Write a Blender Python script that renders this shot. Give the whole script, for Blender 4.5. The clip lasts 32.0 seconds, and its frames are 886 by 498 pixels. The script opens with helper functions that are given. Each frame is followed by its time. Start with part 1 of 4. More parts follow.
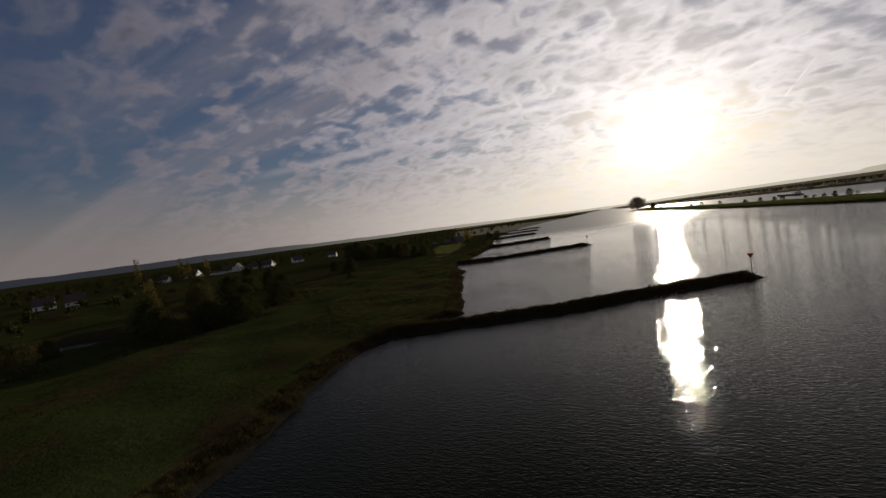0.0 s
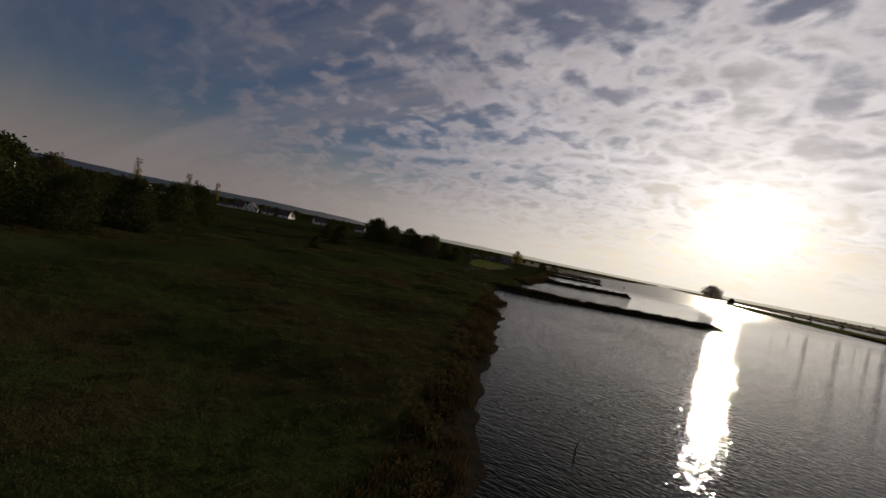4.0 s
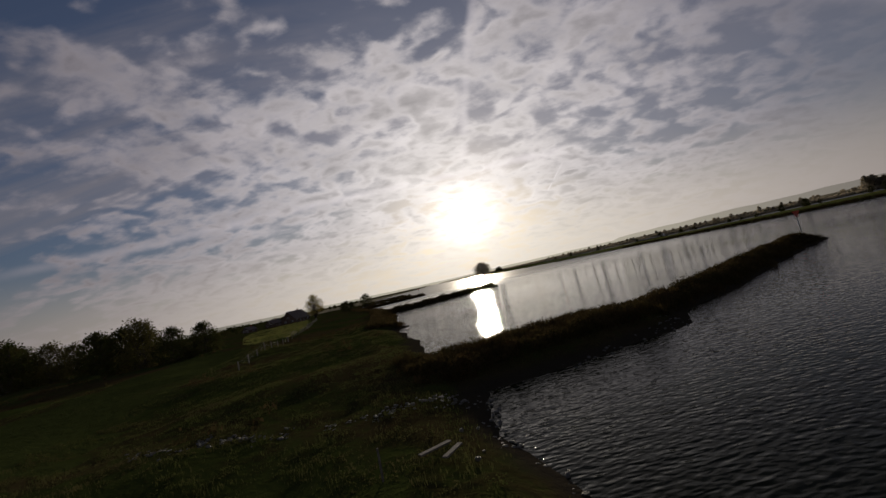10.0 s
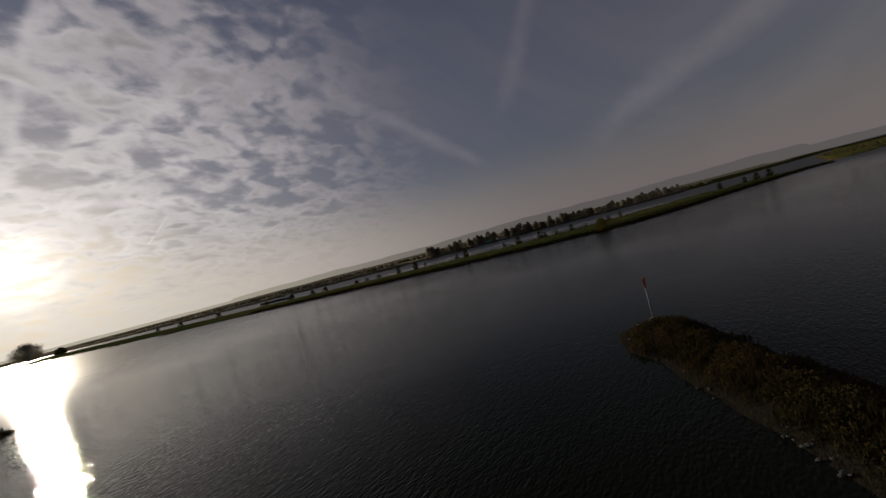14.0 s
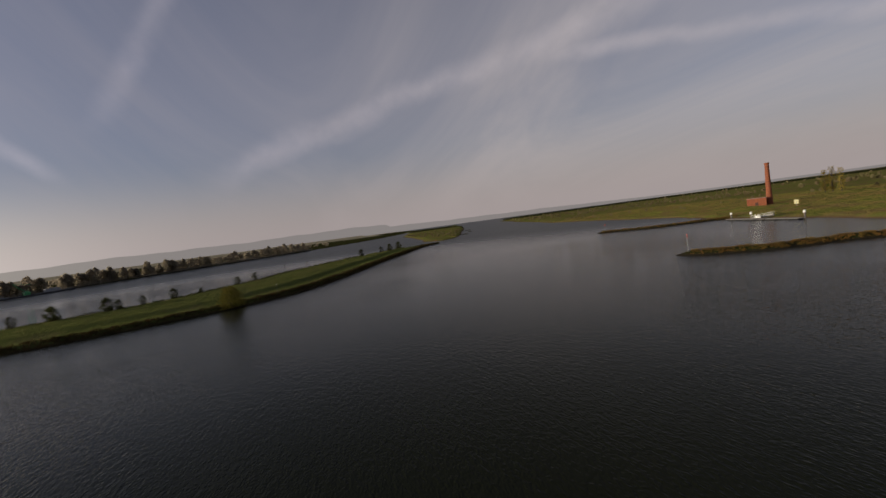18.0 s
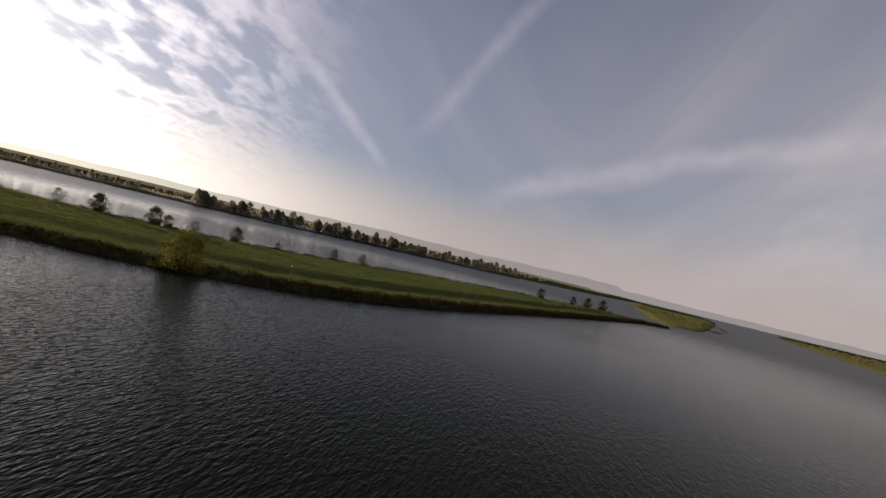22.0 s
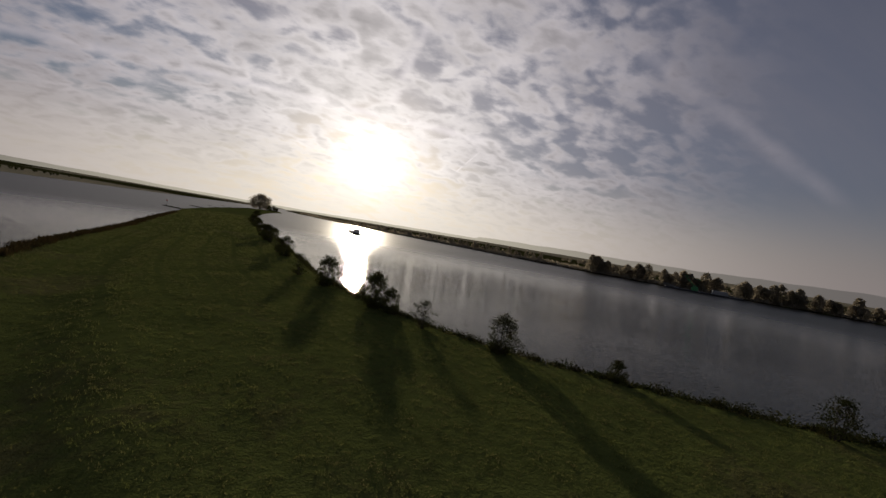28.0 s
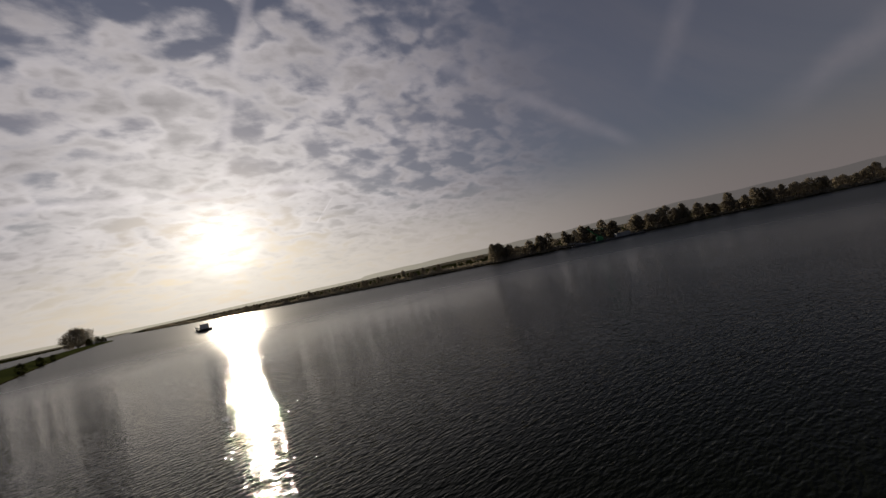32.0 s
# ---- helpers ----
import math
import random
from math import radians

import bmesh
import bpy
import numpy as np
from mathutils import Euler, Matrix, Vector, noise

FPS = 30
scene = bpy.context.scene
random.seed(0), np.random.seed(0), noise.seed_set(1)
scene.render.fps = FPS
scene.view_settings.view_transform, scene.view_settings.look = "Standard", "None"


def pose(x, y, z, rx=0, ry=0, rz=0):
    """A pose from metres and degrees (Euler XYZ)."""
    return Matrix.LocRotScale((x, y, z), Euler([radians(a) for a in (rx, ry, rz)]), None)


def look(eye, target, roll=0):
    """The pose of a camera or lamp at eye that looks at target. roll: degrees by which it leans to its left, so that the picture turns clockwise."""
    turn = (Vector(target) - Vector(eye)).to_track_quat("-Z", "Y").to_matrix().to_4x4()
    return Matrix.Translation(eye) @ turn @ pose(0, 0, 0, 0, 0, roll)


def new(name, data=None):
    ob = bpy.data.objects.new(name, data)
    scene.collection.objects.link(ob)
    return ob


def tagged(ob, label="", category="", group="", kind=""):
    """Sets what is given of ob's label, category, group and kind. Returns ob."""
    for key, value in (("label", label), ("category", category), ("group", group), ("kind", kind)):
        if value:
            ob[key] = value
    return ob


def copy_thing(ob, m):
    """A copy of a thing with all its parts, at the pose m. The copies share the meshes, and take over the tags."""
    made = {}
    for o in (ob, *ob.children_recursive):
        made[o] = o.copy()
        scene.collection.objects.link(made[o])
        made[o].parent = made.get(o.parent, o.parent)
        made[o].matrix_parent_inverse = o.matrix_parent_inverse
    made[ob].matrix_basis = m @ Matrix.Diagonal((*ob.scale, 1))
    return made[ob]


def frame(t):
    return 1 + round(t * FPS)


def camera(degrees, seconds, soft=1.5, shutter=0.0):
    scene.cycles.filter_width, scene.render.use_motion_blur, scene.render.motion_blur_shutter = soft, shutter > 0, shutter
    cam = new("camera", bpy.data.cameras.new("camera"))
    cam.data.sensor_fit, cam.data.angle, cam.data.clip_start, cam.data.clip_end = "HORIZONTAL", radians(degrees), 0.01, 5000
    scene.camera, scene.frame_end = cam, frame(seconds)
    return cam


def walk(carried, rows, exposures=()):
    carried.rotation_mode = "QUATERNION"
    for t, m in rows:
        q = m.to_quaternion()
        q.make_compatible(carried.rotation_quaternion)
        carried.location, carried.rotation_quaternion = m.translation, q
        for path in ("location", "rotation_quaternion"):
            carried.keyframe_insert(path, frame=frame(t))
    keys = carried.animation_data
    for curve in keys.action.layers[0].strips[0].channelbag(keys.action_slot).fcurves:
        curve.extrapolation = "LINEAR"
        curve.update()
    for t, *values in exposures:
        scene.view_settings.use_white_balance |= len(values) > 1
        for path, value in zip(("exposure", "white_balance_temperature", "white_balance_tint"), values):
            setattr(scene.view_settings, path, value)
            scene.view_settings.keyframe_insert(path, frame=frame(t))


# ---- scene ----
cam = camera(94.2, 32.0, soft=1.5)
PATH = [
    (0, (0.95, 0.49, 18.27), (-6.12, 19.18, 17.33), -7.73),
    (0.5, (-2.46, 9.32, 17.49), (-9.34, 28.08, 16.53), -7.05),
    (1, (-5.93, 18.33, 16.68), (-12.58, 37.17, 15.66), -5.63),
    (1.5, (-9.67, 29.01, 15.64), (-16.30, 47.85, 14.61), -3.28),
    (2, (-12.96, 39.74, 14.43), (-19.73, 58.53, 13.39), -0.65),
    (2.5, (-15.98, 49.67, 13.38), (-23.23, 68.28, 12.32), 2.96),
    (3, (-18.93, 58.85, 12.15), (-26.94, 77.14, 11.04), 7.08),
    (3.5, (-22.24, 67.92, 11.26), (-31.18, 85.79, 10.36), 11.12),
    (5.5, (-40.72, 104.68, 7.11), (-49.62, 122.56, 8.20), 5.09),
    (6, (-46.25, 112.02, 7.30), (-53.79, 130.52, 8.20), -2.61),
    (6.5, (-50.79, 118.52, 7.48), (-57.09, 137.48, 8.27), -7.23),
    (7, (-54.77, 124.97, 7.37), (-59.93, 144.28, 8.01), -8.66),
    (7.5, (-58.05, 131.76, 7.12), (-61.89, 151.38, 7.63), -9.97),
    (8, (-60.56, 138.61, 6.80), (-63.09, 158.44, 7.08), -10.78),
    (8.5, (-62.26, 145.78, 6.54), (-63.44, 165.75, 6.75), -11.97),
    (9, (-63.52, 153.16, 6.32), (-63.40, 173.16, 6.90), -12.69),
    (9.5, (-64.00, 160.61, 6.24), (-63.05, 180.56, 7.23), -12.42),
    (10, (-63.83, 168.06, 6.09), (-62.33, 187.94, 7.66), -12.70),
    (10.5, (-62.73, 175.57, 6.01), (-60.83, 195.36, 8.20), -12.28),
    (11, (-61.44, 182.95, 6.05), (-58.59, 202.56, 8.69), -12.48),
    (11.5, (-59.91, 190.16, 6.23), (-55.15, 209.38, 9.08), -11.88),
    (12, (-58.11, 196.95, 6.76), (-51.14, 215.50, 9.46), -11.39),
    (12.5, (-55.55, 203.55, 8.11), (-45.31, 220.61, 10.10), -11.54),
    (13, (-52.45, 209.47, 10.15), (-39.61, 224.75, 11.33), -14.36),
    (13.5, (-49.09, 214.95, 11.49), (-34.42, 228.54, 11.98), -15.09),
    (14, (-45.86, 219.90, 12.26), (-29.54, 231.47, 12.22), -14.67),
    (14.5, (-42.11, 224.51, 12.40), (-24.44, 233.87, 12.09), -12.19),
    (16.5, (1.57, 243.11, 18.16), (21.44, 244.17, 16.13), -6.66),
    (17, (13.42, 244.45, 17.83), (33.34, 243.48, 16.35), -7.07),
    (17.5, (25.21, 244.33, 17.30), (44.94, 241.26, 16.07), -7.07),
    (18, (36.99, 243.33, 16.79), (56.29, 238.24, 15.61), -7.65),
    (18.5, (48.57, 241.76, 16.44), (67.24, 234.67, 15.36), -8.04),
    (19, (59.78, 239.80, 16.23), (77.91, 231.42, 15.17), -7.24),
    (19.5, (71.22, 236.71, 16.24), (89.49, 228.65, 15.21), -5.39),
    (20, (81.88, 232.71, 15.79), (100.68, 225.95, 14.82), -0.27),
    (20.5, (91.90, 228.78, 15.26), (111.25, 223.82, 14.18), 5.34),
    (21, (102.37, 224.66, 13.80), (122.30, 223.20, 13.23), 7.94),
    (21.5, (112.56, 220.83, 12.87), (132.43, 223.07, 12.52), 10.96),
    (22, (122.03, 218.02, 12.66), (141.23, 223.65, 12.87), 13.45),
    (22.5, (131.03, 216.21, 12.90), (148.98, 225.02, 13.32), 16.68),
    (23, (138.90, 215.30, 13.64), (155.37, 226.64, 13.67), 19.05),
    (23.5, (145.95, 215.41, 14.74), (160.93, 228.65, 14.24), 20.08),
    (24, (152.95, 216.47, 15.86), (166.11, 231.50, 14.91), 21.46),
    (24.5, (160.02, 218.91, 16.94), (171.35, 235.33, 15.57), 22.76),
    (25, (166.70, 222.57, 17.87), (176.31, 240.03, 16.16), 23.56),
    (25.5, (173.21, 227.33, 18.45), (181.03, 245.63, 16.40), 24.88),
    (27.5, (190.01, 256.78, 14.57), (196.53, 275.66, 13.66), 13.27),
    (28, (193.58, 266.59, 13.63), (200.44, 285.37, 12.96), 9.67),
    (28.5, (196.93, 276.62, 12.68), (204.70, 295.05, 12.52), 4.16),
    (29, (200.26, 286.46, 11.89), (209.10, 304.40, 12.39), -1.49),
    (29.5, (203.64, 295.72, 11.16), (213.45, 313.12, 12.07), -6.62),
    (30, (206.37, 303.57, 9.99), (217.00, 320.49, 10.87), -10.74),
    (30.5, (209.41, 310.87, 9.92), (220.58, 327.44, 10.70), -13.46),
    (31, (212.97, 318.14, 10.27), (224.34, 334.57, 11.04), -13.70),
    (31.5, (217.07, 325.33, 10.68), (228.59, 341.66, 11.43), -13.27),
    (32, (221.52, 332.41, 11.11), (233.30, 348.56, 11.81), -12.18),
]
walk(cam, [(t, look(eye, target, roll)) for t, eye, target, roll in PATH], exposures=[(0, 0.05), (6.0, -0.05), (10.0, -0.15), (12.0, -0.4), (13.0, -0.48), (14.5, -0.27), (16.5, 0.48), (18.0, 0.86), (19.0, 0.97), (21.0, 1.25), (23.0, 1.15), (24.0, 0.95), (25.5, 0.64), (27.5, 0.02), (28.5, -0.05), (30.0, -0.2), (32.0, -0.3)])

# ---- light ----
SUN_AZ, SUN_EL = 8.3, 8.3          # degrees, clockwise from +y, and above the horizon
sun_way = Vector((math.sin(radians(SUN_AZ)) * math.cos(radians(SUN_EL)), math.cos(radians(SUN_AZ)) * math.cos(radians(SUN_EL)), math.sin(radians(SUN_EL))))
sun = new("sun", bpy.data.lights.new("sun", "SUN"))
sun.data.energy, sun.data.angle, sun.data.color = 2.5, radians(1.1), (1.0, 0.86, 0.66)
sun.matrix_world = look(sun_way * 100, (0, 0, 0))


class Nodes:
    """A short way to write node trees."""

    def __init__(self, tree):
        self.t = tree
        tree.nodes.clear()

    def add(self, kind, **props):
        n = self.t.nodes.new(kind)
        inputs = props.pop("inputs", {})
        for k, v in props.items():
            setattr(n, k, v)
        for k, v in inputs.items():
            if isinstance(v, bpy.types.NodeSocket):
                self.t.links.new(v, n.inputs[k])
            else:
                n.inputs[k].default_value = v
        return n

    def math(self, op, a, b=0.0, c=0.0, clamp=False):
        return self.add("ShaderNodeMath", operation=op, use_clamp=clamp, inputs={0: a, 1: b, 2: c}).outputs[0]

    def vmath(self, op, a, b=(0, 0, 0)):
        n = self.add("ShaderNodeVectorMath", operation=op, inputs={0: a, 1: b})
        return n.outputs[1] if op in ("DOT_PRODUCT", "LENGTH", "DISTANCE") else n.outputs[0]

    def ramp(self, fac, *stops):
        n = self.add("ShaderNodeValToRGB", inputs={0: fac})
        els = n.color_ramp.elements
        while len(els) < len(stops):
            els.new(0.5)
        for e, (p, c) in zip(els, stops):
            e.position, e.color = p, (*c, 1) if not isinstance(c, (int, float)) else (c, c, c, 1)
        return n.outputs[0]

    def noise(self, vec, scale, detail=4.0, rough=0.55, distort=0.0):
        return self.add("ShaderNodeTexNoise", inputs={"Vector": vec, "Scale": scale, "Detail": detail, "Roughness": rough, "Distortion": distort}).outputs[0]

    def mix(self, fac, a, b, blend="MIX"):
        n = self.add("ShaderNodeMix", data_type="RGBA", blend_type=blend)
        for k, v in ((0, fac), (6, a), (7, b)):
            if isinstance(v, bpy.types.NodeSocket):
                self.t.links.new(v, n.inputs[k])
            else:
                n.inputs[k].default_value = v if k == 0 else (*v, 1)
        return n.outputs[2]

    def smooth(self, v, lo, hi):
        return self.add("ShaderNodeMapRange", interpolation_type="SMOOTHSTEP", inputs={0: v, 1: lo, 2: hi, 3: 0.0, 4: 1.0}).outputs[0]


def build_world():
    w = bpy.data.worlds.new("world")
    scene.world = w
    w.use_nodes = True
    n = Nodes(w.node_tree)
    way = n.add("ShaderNodeTexCoord").outputs["Generated"]
    xyz = n.add("ShaderNodeSeparateXYZ", inputs={0: way})
    up = n.math("MAXIMUM", xyz.outputs[2], 0.0)
    sky = n.add("ShaderNodeTexSky", sky_type="NISHITA", sun_disc=False, sun_elevation=radians(SUN_EL), sun_rotation=radians(SUN_AZ), air_density=1.0, dust_density=1.6, ozone_density=1.5)
    # nearness to the sun
    near = n.vmath("DOT_PRODUCT", way, tuple(sun_way))
    near = n.math("MAXIMUM", near, 0.0)
    # cloud sheet: a plane above, seen in perspective
    h = n.math("ADD", up, 0.33)
    flat = n.add("ShaderNodeCombineXYZ", inputs={0: n.math("DIVIDE", xyz.outputs[0], h), 1: n.math("DIVIDE", xyz.outputs[1], h), 2: 0.0}).outputs[0]
    big = n.noise(flat, 1.15, 3.0, 0.5)
    rows = n.add("ShaderNodeMapping", inputs={"Vector": flat, "Rotation": (0, 0, radians(28)), "Scale": (0.8, 1.15, 1)}).outputs[0]
    small = n.noise(rows, 10.0, 10.0, 0.56, 0.15)
    warp = n.add("ShaderNodeTexNoise", inputs={"Vector": flat, "Scale": 4.0, "Detail": 3.0}).outputs[1]
    bent = n.vmath("ADD", rows, n.vmath("MULTIPLY", n.vmath("SUBTRACT", warp, (0.5, 0.5, 0.5)), (0.5, 0.5, 0.0)))
    cells = n.add("ShaderNodeTexVoronoi", feature="SMOOTH_F1", voronoi_dimensions="2D", inputs={"Vector": bent, "Scale": 10.0, "Smoothness": 0.9}).outputs["Distance"]
    puffs = n.math("ADD", n.math("ADD", n.math("MULTIPLY", big, 0.45), n.math("MULTIPLY", small, 0.55)), n.math("MULTIPLY", n.math("SUBTRACT", 0.45, cells), 0.27))
    # the sheet of small clouds lies round the sun, thin veils elsewhere
    round_sun = n.smooth(near, 0.5, 0.95)
    dense = n.math("ADD", puffs, n.math("MULTIPLY", round_sun, 0.11))
    dense = n.math("SUBTRACT", dense, n.math("MULTIPLY", n.smooth(up, 0.38, 0.7), 0.16))
    cover = n.math("MULTIPLY", n.smooth(dense, 0.465, 0.68), n.smooth(n.math("SUBTRACT", near, n.math("MULTIPLY", xyz.outputs[0], 0.25)), 0.4, 0.8))
    streak_vec = n.add("ShaderNodeMapping", inputs={"Vector": flat, "Rotation": (0, 0, radians(35)), "Scale": (0.4, 0.9, 1)}).outputs[0]
    veil = n.smooth(n.noise(streak_vec, 1.3, 6.0, 0.58, 1.0), 0.2, 0.82)
    # contrails: thin bands along great circles
    trails = 0.0
    for normal, middle, reach, thin, share in CONTRAILS:
        off = n.math("ABSOLUTE", n.math("ADD", n.vmath("DOT_PRODUCT", way, normal), n.math("MULTIPLY", n.math("SUBTRACT", n.noise(way, 5.0, 5.0), 0.5), thin * 2.2)))
        line = n.math("MULTIPLY", n.math("SUBTRACT", 1.0, n.smooth(off, 0.0, thin * 1.15)), n.smooth(n.vmath("DOT_PRODUCT", way, middle), math.cos(radians(reach * 1.25)), math.cos(radians(reach * 0.8))))
        trails = n.math("MAXIMUM", trails, n.math("MULTIPLY", line, n.math("MULTIPLY", share, n.math("ADD", 0.15, n.math("MULTIPLY", n.noise(way, 16.0, 5.0), 1.2)))))
    shade = n.noise(rows, 6.0, 5.0, 0.6)
    glow_wide = n.math("POWER", near, 9.0)
    glow_mid = n.math("MULTIPLY", n.math("POWER", near, 80.0), n.math("ADD", 0.5, n.math("MULTIPLY", cover, 0.8)))
    glow_core = n.math("MULTIPLY", n.math("POWER", near, 640.0), n.math("ADD", 0.3, n.math("MULTIPLY", n.smooth(small, 0.35, 0.65), 1.5)))
    base = n.vmath("SCALE", sky.outputs[0])
    base.node.inputs["Scale"].default_value = SKY_GAIN
    blue = n.mix(1.0, base, SKY_TINT, "MULTIPLY")
    # clouds: lit by the sun behind them, greyer in their thick parts
    bright = n.math("ADD", CLOUD_BASE, n.math("ADD", n.math("MULTIPLY", glow_wide, CLOUD_GLOW), n.math("MULTIPLY", n.math("POWER", near, 2.5), CLOUD_WIDE)))
    tone = n.math("MULTIPLY", bright, n.math("SUBTRACT", n.math("ADD", 0.62, n.math("MULTIPLY", shade, 0.8)), n.math("MULTIPLY", n.smooth(dense, 0.58, 0.8), 0.38)))
    cloud_rgb = n.mix(1.0, n.mix(n.math("POWER", near, 4.0), (0.95, 0.88, 1.0), (1.0, 0.965, 0.93)), n.add("ShaderNodeCombineXYZ", inputs={0: tone, 1: tone, 2: tone}).outputs[0], "MULTIPLY")
    south = n.smooth(n.math("MULTIPLY", xyz.outputs[1], -1.0), -0.45, 0.55)
    veil_tone = n.math("ADD", n.math("ADD", VEIL_BASE, n.math("MULTIPLY", south, 0.55)), n.math("MULTIPLY", glow_wide, CLOUD_GLOW * 0.6))
    veil_rgb = n.mix(1.0, n.mix(south, (0.96, 0.89, 0.95), (1.01, 0.92, 0.88)), n.add("ShaderNodeCombineXYZ", inputs={0: veil_tone, 1: veil_tone, 2: veil_tone}).outputs[0], "MULTIPLY")
    thick = n.smooth(xyz.outputs[0], -0.75, 0.65)
    veil_share = n.math("MULTIPLY", n.math("ADD", 0.45, n.math("MULTIPLY", veil, 0.44)), n.math("ADD", n.math("ADD", 0.1, n.math("MULTIPLY", south, 0.2)), n.math("MULTIPLY", thick, 0.56)))
    veil_share = n.math("MULTIPLY", veil_share, n.math("SUBTRACT", 1.0, n.math("MULTIPLY", n.smooth(up, 0.3, 0.75), 0.55)))
    # thin cirrus combed out over the western sky
    comb = n.add("ShaderNodeMapping", inputs={"Vector": flat, "Rotation": (0, 0, radians(-38)), "Scale": (0.22, 1.5, 1)}).outputs[0]
    cirrus = n.math("MULTIPLY", n.smooth(n.noise(comb, 1.9, 6.0, 0.6, 0.9), 0.44, 0.74), n.math("MULTIPLY", n.smooth(xyz.outputs[0], 0.3, -0.4), 0.62))
    c = n.mix(n.math("ADD", veil_share, cirrus, clamp=True), blue, veil_rgb)
    trail_rgb = n.mix(1.0, n.mix(0.5, veil_rgb, cloud_rgb), (1.5, 1.5, 1.5), "MULTIPLY")
    c = n.mix(trails, c, trail_rgb)
    c = n.mix(n.math("MULTIPLY", cover, 0.9), c, cloud_rgb)
    # haze along the horizon, warm under the sun and mauve away from it
    low = n.math("SUBTRACT", 1.0, n.smooth(up, 0.0, 0.2))
    haze_tone = n.math("ADD", HAZE_BASE, n.math("MULTIPLY", n.math("POWER", near, 4.0), HAZE_GLOW))
    haze_rgb = n.mix(1.0, n.mix(n.math("POWER", near, 3.0), (0.99, 0.88, 0.86), (1.0, 0.94, 0.80)), n.add("ShaderNodeCombineXYZ", inputs={0: haze_tone, 1: haze_tone, 2: haze_tone}).outputs[0], "MULTIPLY")
    c = n.mix(n.math("MULTIPLY", low, 0.9), c, haze_rgb)
    # the bright air round the sun
    aura = n.math("ADD", n.math("MULTIPLY", glow_mid, 2.2), n.math("MULTIPLY", glow_core, 8.0))
    aura_rgb = n.mix(1.0, (1.0, 0.96, 0.86), n.add("ShaderNodeCombineXYZ", inputs={0: aura, 1: aura, 2: aura}).outputs[0], "MULTIPLY")
    c = n.mix(1.0, c, aura_rgb, "ADD")
    c = n.mix(1.0, c, (1.025, 0.995, 1.0), "MULTIPLY")
    bg = n.add("ShaderNodeBackground", inputs={"Color": c, "Strength": WORLD_STRENGTH})
    n.add("ShaderNodeOutputWorld", inputs={"Surface": bg.outputs[0]})


SKY_GAIN, SKY_TINT = 0.38, (0.76, 0.91, 1.27)
CLOUD_BASE, CLOUD_WIDE, CLOUD_GLOW = 1.4, 3.0, 5.0
VEIL_BASE = 2.0
HAZE_BASE, HAZE_GLOW = 2.0, 6.5
# normal of the circle, middle of the trail, half its length in degrees, half its thickness, strength
CONTRAILS = [((0.02, 0.245, -0.969), (-0.15, 0.96, 0.24), 30, 0.012, 0.75), ((0.222, -0.316, -0.923), (0.914, -0.262, 0.309), 26, 0.035, 0.36), ((0.3345, -0.0957, -0.9375), (0.527, -0.806, 0.27), 22, 0.022, 0.36),
             ((-0.1766, 0.63, -0.756), (0.74, 0.59, 0.32), 13, 0.02, 0.33), ((0.467, -0.737, -0.489), (0.85, 0.22, 0.479), 14, 0.03, 0.2), ((0.955, -0.082, -0.285), (0.19, 0.886, 0.42), 15, 0.014, 0.5), ((0.747, -0.166, -0.644), (0.353, 0.92, 0.172), 2.2, 0.0022, 0.9)]
WORLD_STRENGTH = 0.1
build_world()


# ---- materials ----
def material(name, colour, rough=0.8, metal=0.0, colour2=None, scale=1.0, bump=0.0, bump_scale=8.0, through_light=0.0, vary=0.0):
    """A surface with two scales of variation between two colours, and fine relief."""
    m = bpy.data.materials.new(name)
    m.use_nodes = True
    n = Nodes(m.node_tree)
    where = n.add("ShaderNodeTexCoord").outputs["Object"]
    a = colour
    b = colour2 or tuple(v * 0.6 for v in colour)
    fac = n.math("ADD", n.math("MULTIPLY", n.noise(where, scale, 4.0), 0.6), n.math("MULTIPLY", n.noise(where, scale * 9.0, 3.0), 0.4))
    c = n.mix(n.smooth(fac, 0.35, 0.65), a, b)
    if vary:
        r = n.add("ShaderNodeObjectInfo").outputs["Random"]
        c = n.mix(1.0, c, n.ramp(r, (0.0, 1.0 - vary), (1.0, 1.0 + vary * 0.5)), "MULTIPLY")
    p = n.add("ShaderNodeBsdfPrincipled", inputs={"Base Color": c, "Roughness": rough, "Metallic": metal})
    if through_light:
        p.inputs["Specular IOR Level"].default_value = 0.0
    if bump:
        p.inputs["Specular IOR Level"].default_value = 0.3
        bp = n.add("ShaderNodeBump", inputs={"Strength": bump, "Distance": 0.1, "Height": n.noise(where, bump_scale, 4.0)})
        n.t.links.new(bp.outputs[0], p.inputs["Normal"])
    out = p.outputs[0]
    if through_light:
        tr = n.add("ShaderNodeBsdfTranslucent", inputs={"Color": c})
        out = n.add("ShaderNodeMixShader", inputs={0: through_light, 1: p.outputs[0], 2: tr.outputs[0]}).outputs[0]
    n.add("ShaderNodeOutputMaterial", inputs={"Surface": out})
    return m


